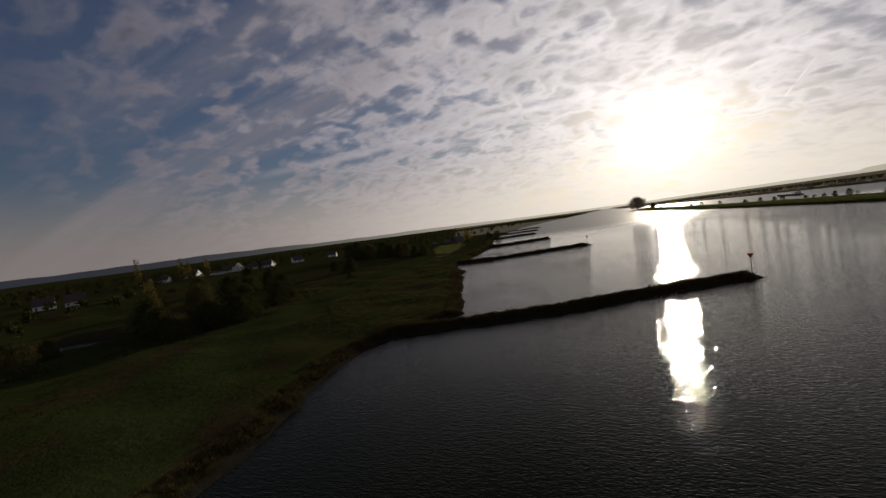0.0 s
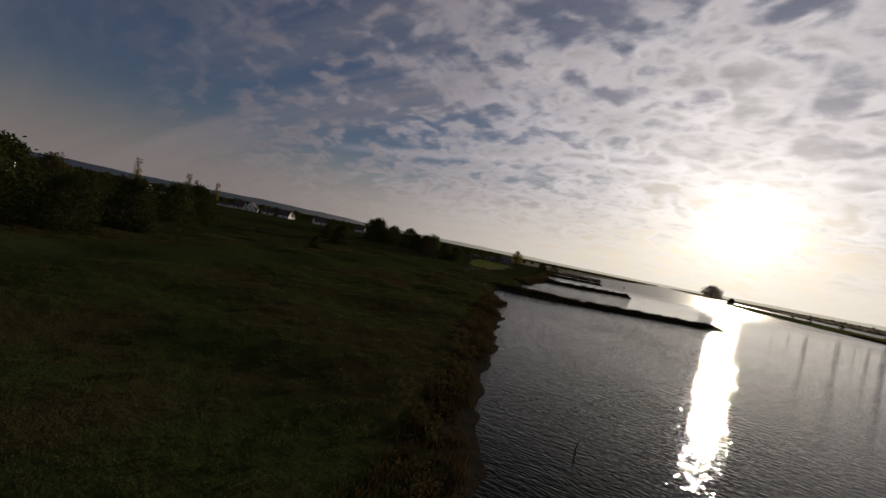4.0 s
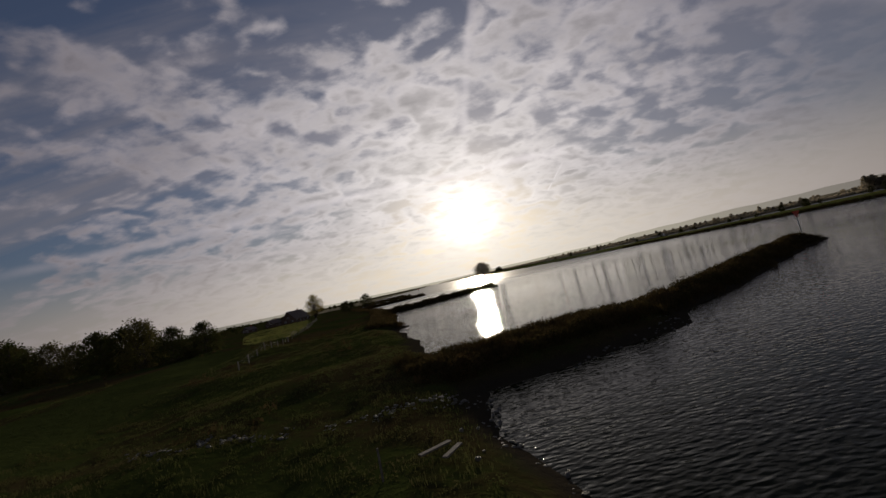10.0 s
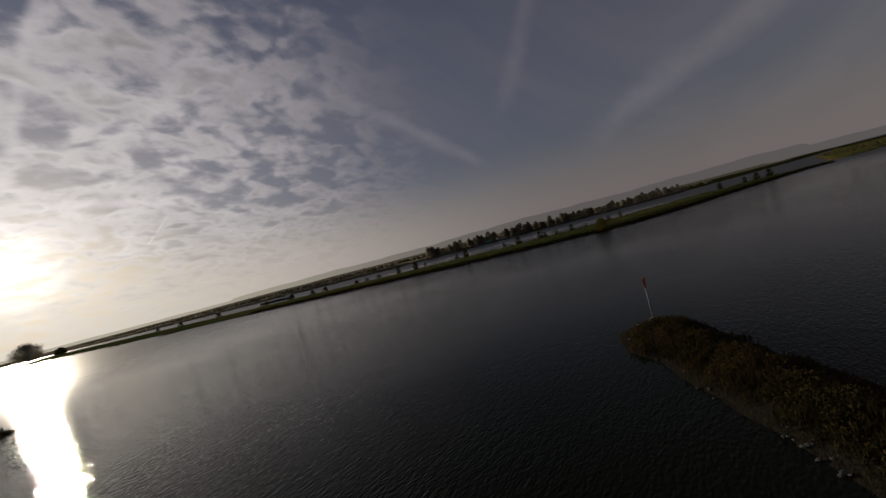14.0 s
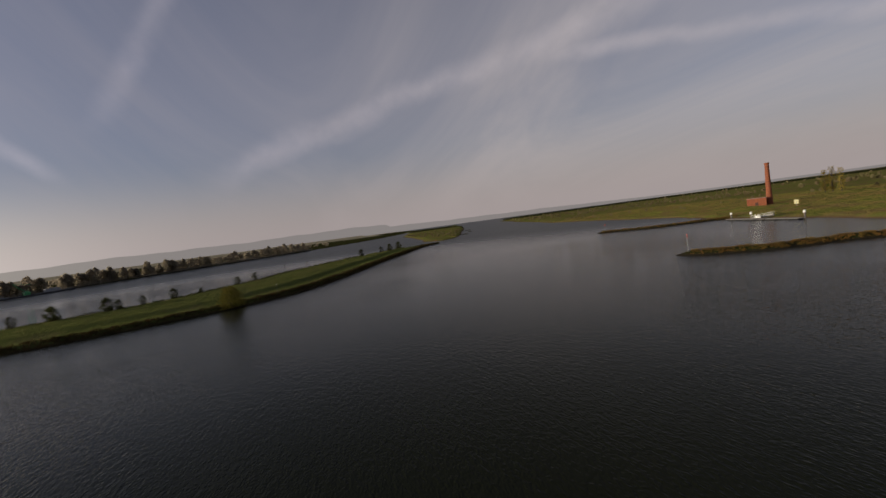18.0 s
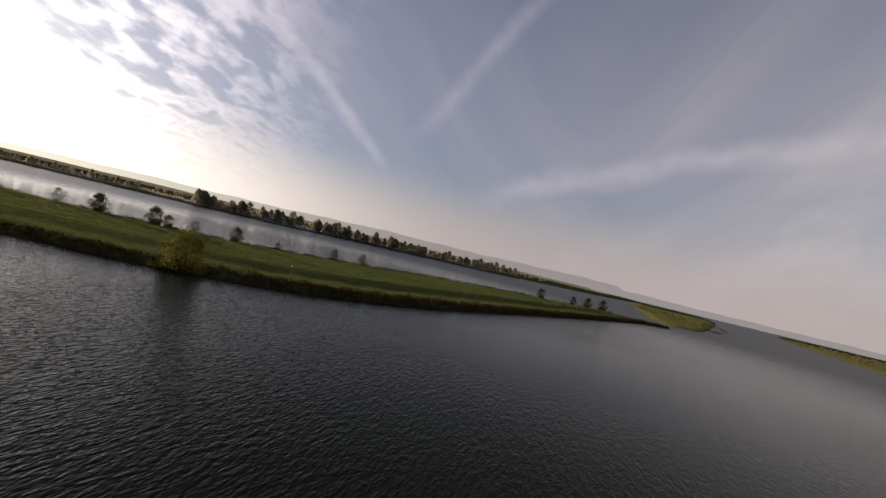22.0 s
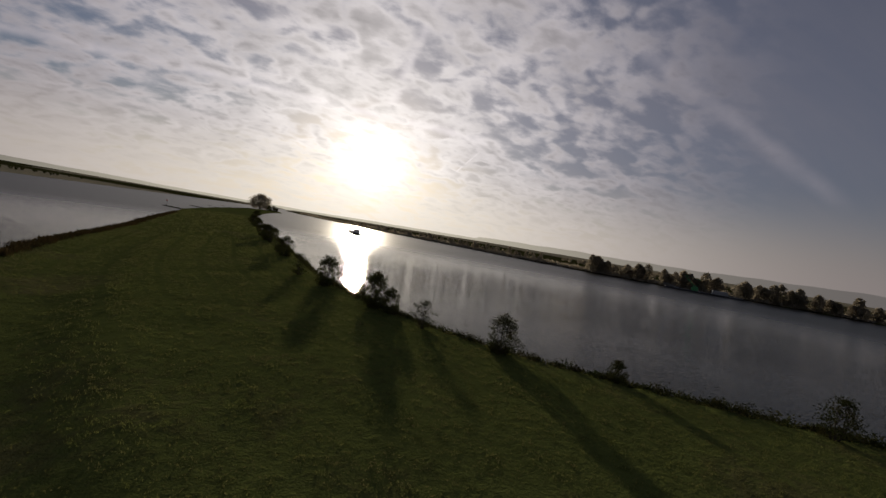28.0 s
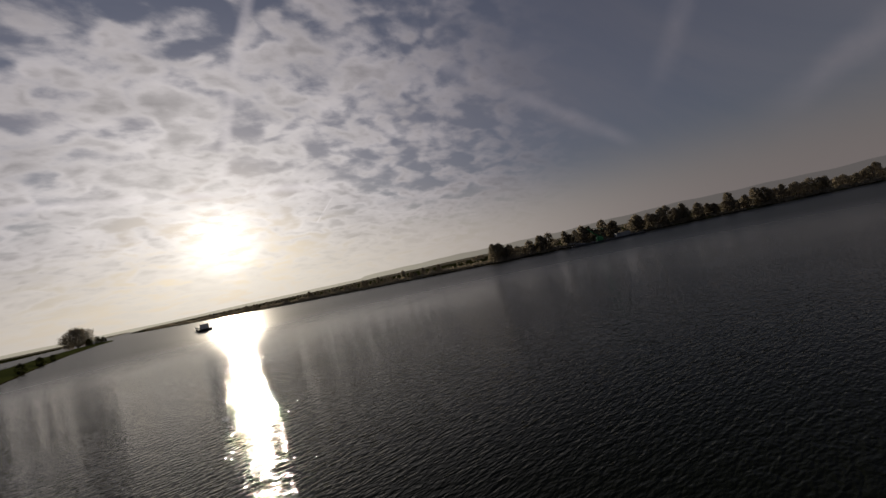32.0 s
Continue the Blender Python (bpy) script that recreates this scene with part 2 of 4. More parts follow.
def ground_material(name, green, dry, bare, dry_share, relief=0.27):
    m = bpy.data.materials.new(name)
    m.use_nodes = True
    n = Nodes(m.node_tree)
    where = n.add("ShaderNodeTexCoord").outputs["Object"]
    z = n.add("ShaderNodeSeparateXYZ", inputs={0: where}).outputs[2]
    patches = n.noise(where, 0.06, 5.0, 0.6)
    tufts = n.noise(where, 1.1, 5.0, 0.65)
    fine = n.noise(where, 7.0, 3.0, 0.6)
    c = n.mix(n.smooth(n.math("ADD", n.math("MULTIPLY", patches, 0.7), n.math("MULTIPLY", tufts, 0.3)), 0.62 - dry_share * 0.4, 0.74 - dry_share * 0.4), green, dry)
    c = n.mix(n.math("MULTIPLY", n.smooth(tufts, 0.45, 0.7), 0.55), c, tuple(v * 0.45 for v in green))
    c = n.mix(n.math("MULTIPLY", n.smooth(fine, 0.5, 0.75), 0.4), c, dry)
    c = n.mix(n.math("SUBTRACT", 1.0, n.smooth(z, 0.12, 0.6)), c, bare)
    hgt = n.math("ADD", n.math("MULTIPLY", tufts, 1.0), n.math("MULTIPLY", fine, 0.35))
    bp = n.add("ShaderNodeBump", inputs={"Strength": 0.7, "Distance": relief, "Height": hgt})
    p = n.add("ShaderNodeBsdfPrincipled", inputs={"Base Color": c, "Roughness": 1.0, "Specular IOR Level": 0.0, "Normal": bp.outputs[0]})
    n.add("ShaderNodeOutputMaterial", inputs={"Surface": p.outputs[0]})
    return m


def water_material():
    m = bpy.data.materials.new("river_water")
    m.use_nodes = True
    n = Nodes(m.node_tree)
    where = n.add("ShaderNodeTexCoord").outputs["Object"]
    # wind waves with long crests, shorter ripples on them, and calm lanes between
    crests = n.add("ShaderNodeMapping", inputs={"Vector": where, "Rotation": (0, 0, radians(-42)), "Scale": (0.36, 1.0, 1.0)}).outputs[0]
    a = n.noise(crests, 2.7, 1.0, 0.5, 0.4)
    short = n.add("ShaderNodeMapping", inputs={"Vector": where, "Rotation": (0, 0, radians(-30)), "Scale": (0.5, 1.0, 1.0)}).outputs[0]
    b = n.noise(short, 6.0, 0.0, 0.5, 0.3)
    wind = n.smooth(n.noise(where, 0.012, 4.0, 0.6), 0.35, 0.65)
    # the river lies in the lee of its western bank, the lake is open to the wind
    open_water = n.math("ADD", 0.55, n.math("MULTIPLY", n.smooth(n.add("ShaderNodeSeparateXYZ", inputs={0: where}).outputs[0], 10.0, 150.0), 0.55))
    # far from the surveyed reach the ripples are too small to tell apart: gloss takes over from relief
    gaps = [n.vmath("DISTANCE", where, c) for c in ((8.0, 60.0, 0.0), (-20.0, 200.0, 0.0), (110.0, 230.0, 0.0), (210.0, 310.0, 0.0))]
    far = n.smooth(n.math("MINIMUM", n.math("MINIMUM", gaps[0], gaps[1]), n.math("MINIMUM", gaps[2], gaps[3])), 60.0, 300.0)
    hgt = n.math("ADD", n.math("MULTIPLY", a, open_water), n.math("MULTIPLY", b, 0.36))
    strength = n.math("MULTIPLY", n.math("ADD", 0.34, n.math("MULTIPLY", wind, 0.3)), n.math("SUBTRACT", 1.0, n.math("MULTIPLY", far, 0.5)))
    bp = n.add("ShaderNodeBump", inputs={"Strength": strength, "Distance": 0.17, "Height": hgt})
    p = n.add("ShaderNodeBsdfPrincipled", inputs={"Base Color": (0.010, 0.0115, 0.005, 1), "Roughness": n.math("ADD", 0.015, n.math("MULTIPLY", far, 0.34)), "IOR": 1.135, "Normal": bp.outputs[0]})
    n.add("ShaderNodeOutputMaterial", inputs={"Surface": p.outputs[0]})
    return m


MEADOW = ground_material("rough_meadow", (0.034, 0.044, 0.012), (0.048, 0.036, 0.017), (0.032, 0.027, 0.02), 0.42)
PASTURE = ground_material("mown_pasture", (0.09, 0.106, 0.03), (0.115, 0.108, 0.044), (0.05, 0.036, 0.02), 0.25, 0.5)
FORELAND = ground_material("autumn_foreland", (0.15, 0.165, 0.036), (0.19, 0.135, 0.06), (0.13, 0.085, 0.045), 0.4)
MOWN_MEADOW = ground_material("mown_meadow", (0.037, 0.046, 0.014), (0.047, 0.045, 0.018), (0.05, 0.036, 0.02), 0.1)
# far ground: distance haze is painted in as a pale base colour
HAZED_FIELDS = ground_material("haze_paled_far_fields", (0.26, 0.24, 0.16), (0.32, 0.28, 0.19), (0.2, 0.18, 0.13), 0.5)
WATER = water_material()
REED = material("dry_reed_and_herb", (0.07, 0.046, 0.02), 0.85, colour2=(0.04, 0.036, 0.014), scale=0.15, through_light=0.3)
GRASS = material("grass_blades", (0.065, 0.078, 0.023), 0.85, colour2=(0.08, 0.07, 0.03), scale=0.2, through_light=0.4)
PASTURE_BLADES = material("pasture_blades", (0.15, 0.168, 0.046), 0.85, colour2=(0.175, 0.16, 0.06), scale=0.2, through_light=0.42)
BARK = material("bark", (0.07, 0.055, 0.042), 0.9, scale=3.0, bump=0.4)
LEAF_DARK = material("dark_leaves", (0.045, 0.06, 0.018), 0.95, colour2=(0.06, 0.05, 0.02), scale=0.7, through_light=0.3, vary=0.25)
LEAF_AUTUMN = material("autumn_leaves", (0.3, 0.22, 0.045), 0.95, colour2=(0.2, 0.17, 0.045), scale=0.7, through_light=0.35, vary=0.25)
LEAF_OLIVE = material("olive_thicket_leaves", (0.075, 0.075, 0.026), 0.95, colour2=(0.09, 0.075, 0.03), scale=0.7, through_light=0.3, vary=0.2)
LEAF_WILLOW = material("willow_leaves", (0.17, 0.165, 0.035), 0.95, colour2=(0.21, 0.17, 0.04), scale=0.7, through_light=0.35, vary=0.2)
FORELAND_BLADES = material("foreland_blades", (0.2, 0.2, 0.042), 0.85, colour2=(0.24, 0.15, 0.065), scale=0.014, through_light=0.3)
# far leaves lightened and greyed: the haze before them is in their colour
LEAF_HAZED = material("haze_paled_leaves", (0.29, 0.26, 0.2), 0.95, colour2=(0.33, 0.275, 0.2), scale=0.3, through_light=0.7, vary=0.2)
BRUSH = material("dark_brush", (0.05, 0.044, 0.018), 0.9, colour2=(0.07, 0.046, 0.022), scale=0.3, through_light=0.4)
LEAF_SCRUB = material("autumn_scrub_leaves", (0.21, 0.16, 0.085), 0.95, colour2=(0.17, 0.155, 0.075), scale=0.02, through_light=0.3)
HERB = material("weedy_herbs", (0.065, 0.055, 0.022), 0.9, colour2=(0.09, 0.06, 0.028), scale=0.5, through_light=0.32)
AUTUMN_HERB = material("autumn_herbs", (0.2, 0.11, 0.035), 0.9, colour2=(0.15, 0.11, 0.03), scale=0.3, through_light=0.35)
BRICK = material("red_brick", (0.25, 0.08, 0.035), 0.85, colour2=(0.18, 0.055, 0.028), scale=0.8, bump=0.3, bump_scale=14.0)
MORTAR = material("pale_brick_band", (0.36, 0.2, 0.15), 0.85, scale=2.0)
WHITE = material("white_render", (0.78, 0.77, 0.74), 0.8, colour2=(0.68, 0.67, 0.64), scale=0.5)
ROOF = material("dark_roof_tiles", (0.06, 0.05, 0.048), 0.7, colour2=(0.09, 0.06, 0.05), scale=0.6, bump=0.4, bump_scale=5.0)
IRON = material("rusty_iron", (0.07, 0.035, 0.025), 0.8, 0.1, scale=3.0)
STEEL = material("galvanised_steel", (0.32, 0.33, 0.34), 0.65, 0.2, scale=3.0)
RED = material("signal_red_paint", (0.6, 0.07, 0.03), 0.5, scale=2.0)
BLACK = material("black_paint", (0.02, 0.02, 0.022), 0.5, scale=2.0)
DECK = material("grey_deck", (0.24, 0.225, 0.2), 0.8, scale=1.5)
GLASS = material("dark_window_glass", (0.03, 0.035, 0.04), 0.1, scale=1.0)
STONE = material("basalt_stone", (0.075, 0.072, 0.068), 0.7, colour2=(0.12, 0.115, 0.105), scale=2.0, bump=0.5)
GREEN_PAINT = material("green_paint", (0.05, 0.30, 0.10), 0.5, scale=2.0)
WOOD = material("grey_weathered_wood", (0.16, 0.14, 0.12), 0.9, scale=2.0)
YELLOW_SIGN = material("pale_yellow_sign", (0.75, 0.70, 0.40), 0.6, scale=2.0)


# ---- ground ----
WEST = [(2600, -900), (1400, -340), (900, -165), (516, -32), (400, -15), (310, 8), (270, 15), (225, 38), (206, 44), (190, 50), (170, 57), (150, 62), (128, 74), (109, 90), (102, 100), (96, 104),
        (86, 84), (66, 25), (30, -42), (-12, -34), (-26, 4), (-30, 23), (-32, 34), (-36, 48), (-37, 58), (-30, 74), (-27, 82), (-29.5, 91), (-34.2, 106), (-38.4, 118), (-42.6, 131), (-47.6, 147), (-51.2, 160), (-55.2, 169),
        (-58.6, 174), (-60.2, 180), (-61.2, 185), (-61.5, 189), (-62, 198), (-62.5, 204), (-64.2, 208), (-65, 213), (-66, 222), (-68, 240), (-69.8, 262), (-72, 283), (-75, 303), (-78, 330), (-88, 360), (-94, 395), (-102, 425), (-108, 470), (-118, 530), (-122, 600), (-135, 700),
        (-140, 900), (-125, 1200), (-90, 1600), (-40, 2400), (60, 4800), (-4900, 4800), (-4900, -4800), (2600, -4800)]
PEN_RIVER = [(118, 1360), (98, 1250), (98, 1050), (100, 900), (108, 700), (114, 620), (126, 540), (136, 470), (146, 405), (150, 362), (156, 327), (162.5, 301), (168, 286), (173, 275.5), (180, 266.5), (187, 258.5), (194, 253.5), (203, 247.5), (217, 240.5), (235, 232.5), (258, 223.5), (300, 205), (346, 184), (378, 168), (402, 150)]
PEN_LAKE = [(402, 150), (396, 170), (370, 206), (336, 232), (306, 254), (278, 273), (257, 281), (243.5, 289), (231.5, 297.5), (222.5, 305), (216, 313), (210.5, 322.5), (207, 332), (203.5, 343), (201, 355), (197, 385), (192, 420), (188, 440), (178, 490), (165, 590), (155, 750), (150, 900), (150, 1200), (165, 1320), (118, 1360)]
FAR_SHORE = [(160, 4800), (140, 2600), (200, 1900), (290, 1400), (371, 1022), (430, 835), (473, 708), (503, 632), (549, 589), (602, 555), (660, 508), (719, 444), (796, 368), (906, 283), (1093, 175), (1300, 90), (1700, -40), (2700, -300), (4900, -500), (4900, 4800)]
SPIT = [(452, 134), (470, 112), (560, 78), (740, 18), (900, -40), (1500, -230), (2500, -520), (2500, -260), (1500, -20), (1000, 84), (720, 112), (560, 132), (495, 146)]
# groynes: the line from root to tip, and the half width
GROYNES = [([(-40, 68), (-30, 71), (-20, 75), (-7, 80.3), (3.2, 86.8), (14, 93.5), (28.5, 101)], 3.6), ([(-66, 195), (-58, 197), (-48, 200), (-38.5, 205.2), (-22.5, 217), (-5.5, 227.8)], 3.5),
           ([(-76, 300), (-60, 308), (-36, 331)], 3.4), ([(-104, 424), (-88, 432), (-63, 452)], 3.4), ([(-120, 538), (-100, 545), (-74, 560)], 3.4), ([(-134, 660), (-112, 664), (-86, 680)], 3.4),
           ([(97, 98), (103, 108), (110, 122), (115.5, 140), (126.3, 151.8)], 3.6), ([(204, 40), (209, 48), (221, 80), (239, 96)], 3.2),
           ([(116, 618), (106, 630), (98, 641)], 2.8), ([(108, 730), (98, 745), (90, 758)], 2.8), ([(102, 850), (94, 866), (84, 880)], 2.8), ([(99, 990), (88, 1005), (78, 1020)], 2.8),
           ([(384, 168), (395, 158), (404, 150)], 2.5), ([(-68, 195.5), (-60, 196), (-51, 198.5)], 5.8),
           ([(560, 84), (545, 66), (538, 50)], 3.0), ([(660, 48), (645, 30), (636, 14)], 3.0), ([(760, 14), (745, -6), (735, -24)], 3.0)]


MOWN = [(-44, 20), (-56, 38), (-69, 61), (-77, 92), (-82, 120), (-87, 150), (-92, 180), (-98, 215), (-107, 250)]
FIELD = [(-104, 262), (-97, 272), (-103, 305), (-118, 365), (-126, 395), (-152, 398), (-134, 335)]
POND = [(-137, 60), (-142, 69), (-133, 74), (-124, 70), (-125, 62)]


def segment_distance(px, py, a, b):
    ax, ay, bx, by = *a, *b
    dx, dy = bx - ax, by - ay
    t = np.clip(((px - ax) * dx + (py - ay) * dy) / (dx * dx + dy * dy), 0, 1)
    return np.hypot(px - ax - t * dx, py - ay - t * dy)


def line_distance(px, py, line):
    return np.min([segment_distance(px, py, a, b) for a, b in zip(line, line[1:])], axis=0)


def inside(px, py, poly):
    hit = np.zeros(px.shape, bool)
    for (ax, ay), (bx, by) in zip(poly, poly[1:] + poly[:1]):
        if ay != by:
            hit ^= ((ay > py) != (by > py)) & (px < (bx - ax) * (py - ay) / (by - ay) + ax)
    return hit


def signed(px, py, poly):
    d = line_distance(px, py, poly + poly[:1])
    return np.where(inside(px, py, poly), d, -d)


def ease(v):
    v = np.clip(v, 0, 1)
    return v * v * (3 - 2 * v)


def waves(px, py, size, seed):
    """A smooth, uneven field from a few crossing waves, about -1 to 1."""
    rng = np.random.RandomState(seed)
    out = 0
    for k in range(7):
        a, ph = rng.uniform(0, 6.28), rng.uniform(0, 6.28)
        f = 6.28 / size * rng.uniform(0.6, 1.8)
        out = out + np.sin((px * math.cos(a) + py * math.sin(a)) * f + ph + 1.3 * np.sin((px * math.sin(a) - py * math.cos(a)) * f * 0.6))
    return out / 3.5


def height(px, py):
    """Height of the land above the water, and which land it is (0 meadow, 1 pasture)."""
    px, py = np.asarray(px, float), np.asarray(py, float)
    wob = 1.1 * waves(px, py, 17.0, 3) + 0.5 * waves(px, py, 6.0, 4)
    d = signed(px, py, WEST) + wob
    west = 1.1 * ease(d / 5) + 0.9 * ease((d - 14) / 22) + 0.007 * np.clip(d - 90, 0, 420) + 0.35 * ease(d / 6) * waves(px, py, 23.0, 5) + 0.16 * ease(d / 4) * waves(px, py, 5.0, 6)
    west = np.where(d > 0, west, np.maximum(d * 0.3, -2.5))
    pen_in = inside(px, py, PEN_RIVER + PEN_LAKE[1:-1])
    dr, dl = line_distance(px, py, PEN_RIVER), line_distance(px, py, PEN_LAKE)
    d = np.where(pen_in, np.minimum(dr, dl), -np.minimum(dr, dl)) + 0.6 * wob
    pen = np.minimum(1.15 * ease(dr / 3.5) + 1.0 * ease((dr - 13) / 6) + 0.3 * ease((dr - 22) / 14), 2.4 * ease((dl + 0.4) / 5)) + 0.1 * waves(px, py, 14.0, 8) * ease(d / 5)
    pen = np.where(d > 0, np.maximum(pen, 0.25 * ease(d / 1.5)), np.maximum(d * 0.35, -2.5))
    d = signed(px, py, FAR_SHORE) + 2 * wob
    far = np.where(d > 0, 1.2 * ease(d / 8) + 1.5 * ease((d - 20) / 80), np.maximum(d * 0.3, -2.5))
    d = signed(px, py, SPIT) + wob
    spit = np.where(d > 0, 1.2 * ease(d / 8), np.maximum(d * 0.3, -2.5))
    g = np.full(px.shape, -2.5)
    for line, half in GROYNES:
        d = half - line_distance(px, py, line) + 0.3 * wob
        g = np.maximum(g, np.where(d > 0, 1.15 * ease(d / 4.0) + 0.12 * waves(px, py, 7.0, 9), np.maximum(d * 0.3, -2.5)))
    z = np.max([west, pen, far, spit, g], axis=0)
    # low wooded hills all round, away from the valley
    r = np.hypot(px, py)
    side = np.abs(px + 0.02 * py) / np.maximum(r, 1)
    hill = ease((r - 1500) / 2300) * (4 + 10 * ease((side - 0.1) / 0.5)) * (0.8 + 0.25 * waves(px, py, 1500.0, 12))
    hill = hill * np.where(py < 0, 0.2, 1.0)
    z = np.where(z > 0, z + hill, z)
    z = np.where(z > 0, np.minimum(z, -0.25 - 0.35 * signed(px, py, POND)), z)
    strip = line_distance(px, py, MOWN) + 1.2 * wob < 8.0
    field = inside(px, py, FIELD)
    # land 2 is far ground given a pale colour in place of haze
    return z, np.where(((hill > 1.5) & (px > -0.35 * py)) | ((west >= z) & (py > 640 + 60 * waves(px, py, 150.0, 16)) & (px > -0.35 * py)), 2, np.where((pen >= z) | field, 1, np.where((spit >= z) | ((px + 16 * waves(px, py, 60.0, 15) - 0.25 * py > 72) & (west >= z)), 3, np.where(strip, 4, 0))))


def axis_lines(lo, hi, step, end_lo, end_hi, grow=1.09, top=260):
    mid = list(np.arange(lo, hi + 0.01, step))
    up, s = [mid[-1]], step
    while up[-1] < end_hi:
        s = min(s * grow, top)
        up.append(min(up[-1] + s, end_hi))
    down, s = [mid[0]], step
    while down[-1] > end_lo:
        s = min(s * grow, top)
        down.append(max(down[-1] - s, end_lo))
    return np.array(down[:0:-1] + mid + up[1:])


def build_ground():
    xs = axis_lines(-125, 300, 2.0, -4900, 4900, 1.06)
    ys = np.concatenate([axis_lines(10, 440, 2.0, -4800, 440, 1.07), axis_lines(440, 700, 4.0, 444, 4800, 1.05)[1:]])
    gx, gy = np.meshgrid(xs, ys)
    z, kind = height(gx, gy)
    nx, ny = len(xs), len(ys)
    me = bpy.data.meshes.new("ground")
    idx = np.arange(nx * ny).reshape(ny, nx)
    quads = np.stack([idx[:-1, :-1], idx[:-1, 1:], idx[1:, 1:], idx[1:, :-1]], -1).reshape(-1, 4)
    me.vertices.add(nx * ny)
    me.vertices.foreach_set("co", np.stack([gx, gy, z], -1).ravel())
    me.loops.add(quads.size)
    me.loops.foreach_set("vertex_index", quads.ravel())
    me.polygons.add(len(quads))
    me.polygons.foreach_set("loop_start", np.arange(0, quads.size, 4))
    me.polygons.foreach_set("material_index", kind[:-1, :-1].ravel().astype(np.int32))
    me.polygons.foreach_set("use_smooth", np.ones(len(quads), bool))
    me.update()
    me.materials.append(MEADOW), me.materials.append(PASTURE), me.materials.append(HAZED_FIELDS), me.materials.append(FORELAND), me.materials.append(MOWN_MEADOW)
    tagged(new("ground", me), "dark rough meadow and green pasture beside a river", "ground", kind="structure")


def grid_sheet(name, x0, x1, y0, y1, z, mat, nx=20, ny=20):
    bm = bmesh.new()
    vs = [[bm.verts.new((x0 + (x1 - x0) * i / nx, y0 + (y1 - y0) * j / ny, z)) for i in range(nx + 1)] for j in range(ny + 1)]
    for j in range(ny):
        for i in range(nx):
            bm.faces.new((vs[j][i], vs[j][i + 1], vs[j + 1][i + 1], vs[j + 1][i]))
    me = bpy.data.meshes.new(name)
    bm.to_mesh(me), bm.free()
    me.materials.append(mat)
    return new(name, me)


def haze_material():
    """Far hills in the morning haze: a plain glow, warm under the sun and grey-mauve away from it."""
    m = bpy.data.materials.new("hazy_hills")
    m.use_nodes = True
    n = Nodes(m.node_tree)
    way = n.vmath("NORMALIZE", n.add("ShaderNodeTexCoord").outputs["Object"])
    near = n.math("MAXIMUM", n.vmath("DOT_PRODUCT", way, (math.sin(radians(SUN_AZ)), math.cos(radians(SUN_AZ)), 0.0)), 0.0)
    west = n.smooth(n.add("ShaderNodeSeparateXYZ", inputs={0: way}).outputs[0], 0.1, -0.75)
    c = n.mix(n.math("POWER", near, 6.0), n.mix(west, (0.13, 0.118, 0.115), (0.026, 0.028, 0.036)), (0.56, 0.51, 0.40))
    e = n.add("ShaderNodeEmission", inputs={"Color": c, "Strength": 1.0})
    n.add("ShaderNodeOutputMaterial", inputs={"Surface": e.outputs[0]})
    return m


def build_hills():
    """The ridge of hills on the horizon, a strip round the place."""
    bm = bmesh.new()
    low, high = [], []
    for k in range(721):
        a = radians(k * 0.5)
        x, y = 4850 * math.sin(a), 4850 * math.cos(a)
        off = abs((k * 0.5 - 4 + 180) % 360 - 180)
        tall = (24 + 62 * min(1, off / 45)) * (1 if off < 100 else max(0.3, 1 - (off - 100) / 40)) * (1.35 if 25 < k * 0.5 < 95 else 1.0) * (0.85 + 0.10 * math.sin(a * 5 + 1) + 0.07 * math.sin(a * 13) + 0.03 * math.sin(a * 41) + 0.02 * math.sin(a * 97))
        low.append(bm.verts.new((x, y, -30))), high.append(bm.verts.new((x, y, tall)))
    for k in range(720):
        bm.faces.new((low[k], low[k + 1], high[k + 1], high[k]))
    me = bpy.data.meshes.new("backdrop")
    bm.to_mesh(me), bm.free()
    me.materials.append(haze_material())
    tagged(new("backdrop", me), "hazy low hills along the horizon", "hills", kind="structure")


build_hills()
build_ground()
tagged(grid_sheet("water", -4900, 4900, -4800, 4800, 0.0, WATER), "dark rippled river and lake water reflecting the sky", "water", kind="structure")


# ---- building blocks ----
def thing(name, label, category, at, turn=0.0, group=""):
    ob = new(name)
    ob.matrix_basis = pose(*at, 0, 0, turn)
    return tagged(ob, label, category, group)


def part(name, bm, mat, parent, label="", smooth=False):
    me = bpy.data.meshes.new(name)
    bm.to_mesh(me), bm.free()
    for m in mat if isinstance(mat, (list, tuple)) else [mat]:
        me.materials.append(m)
    if smooth:
        me.polygons.foreach_set("use_smooth", np.ones(len(me.polygons), bool))
    ob = new(name, me)
    ob.parent = parent
    return tagged(ob, label) if label else ob


def raw_part(name, verts, faces, mats, parent, label="", index=None):
    me = bpy.data.meshes.new(name)
    me.from_pydata([tuple(v) for v in verts], [], faces)
    for m in mats:
        me.materials.append(m)
    if index is not None:
        me.polygons.foreach_set("material_index", index)
    ob = new(name, me)
    if parent:
        ob.parent = parent
    return tagged(ob, label) if label else ob


def add_box(bm, x0, x1, y0, y1, z0, z1, bevel=0.0):
    made = bmesh.ops.create_cube(bm, size=1.0, matrix=Matrix.Translation(((x0 + x1) / 2, (y0 + y1) / 2, (z0 + z1) / 2)) @ Matrix.Diagonal((x1 - x0, y1 - y0, z1 - z0, 1)))["verts"]
    if bevel:
        bmesh.ops.bevel(bm, geom=list({e for v in made for e in v.link_edges}), offset=bevel, segments=1, affect="EDGES")
    return bm


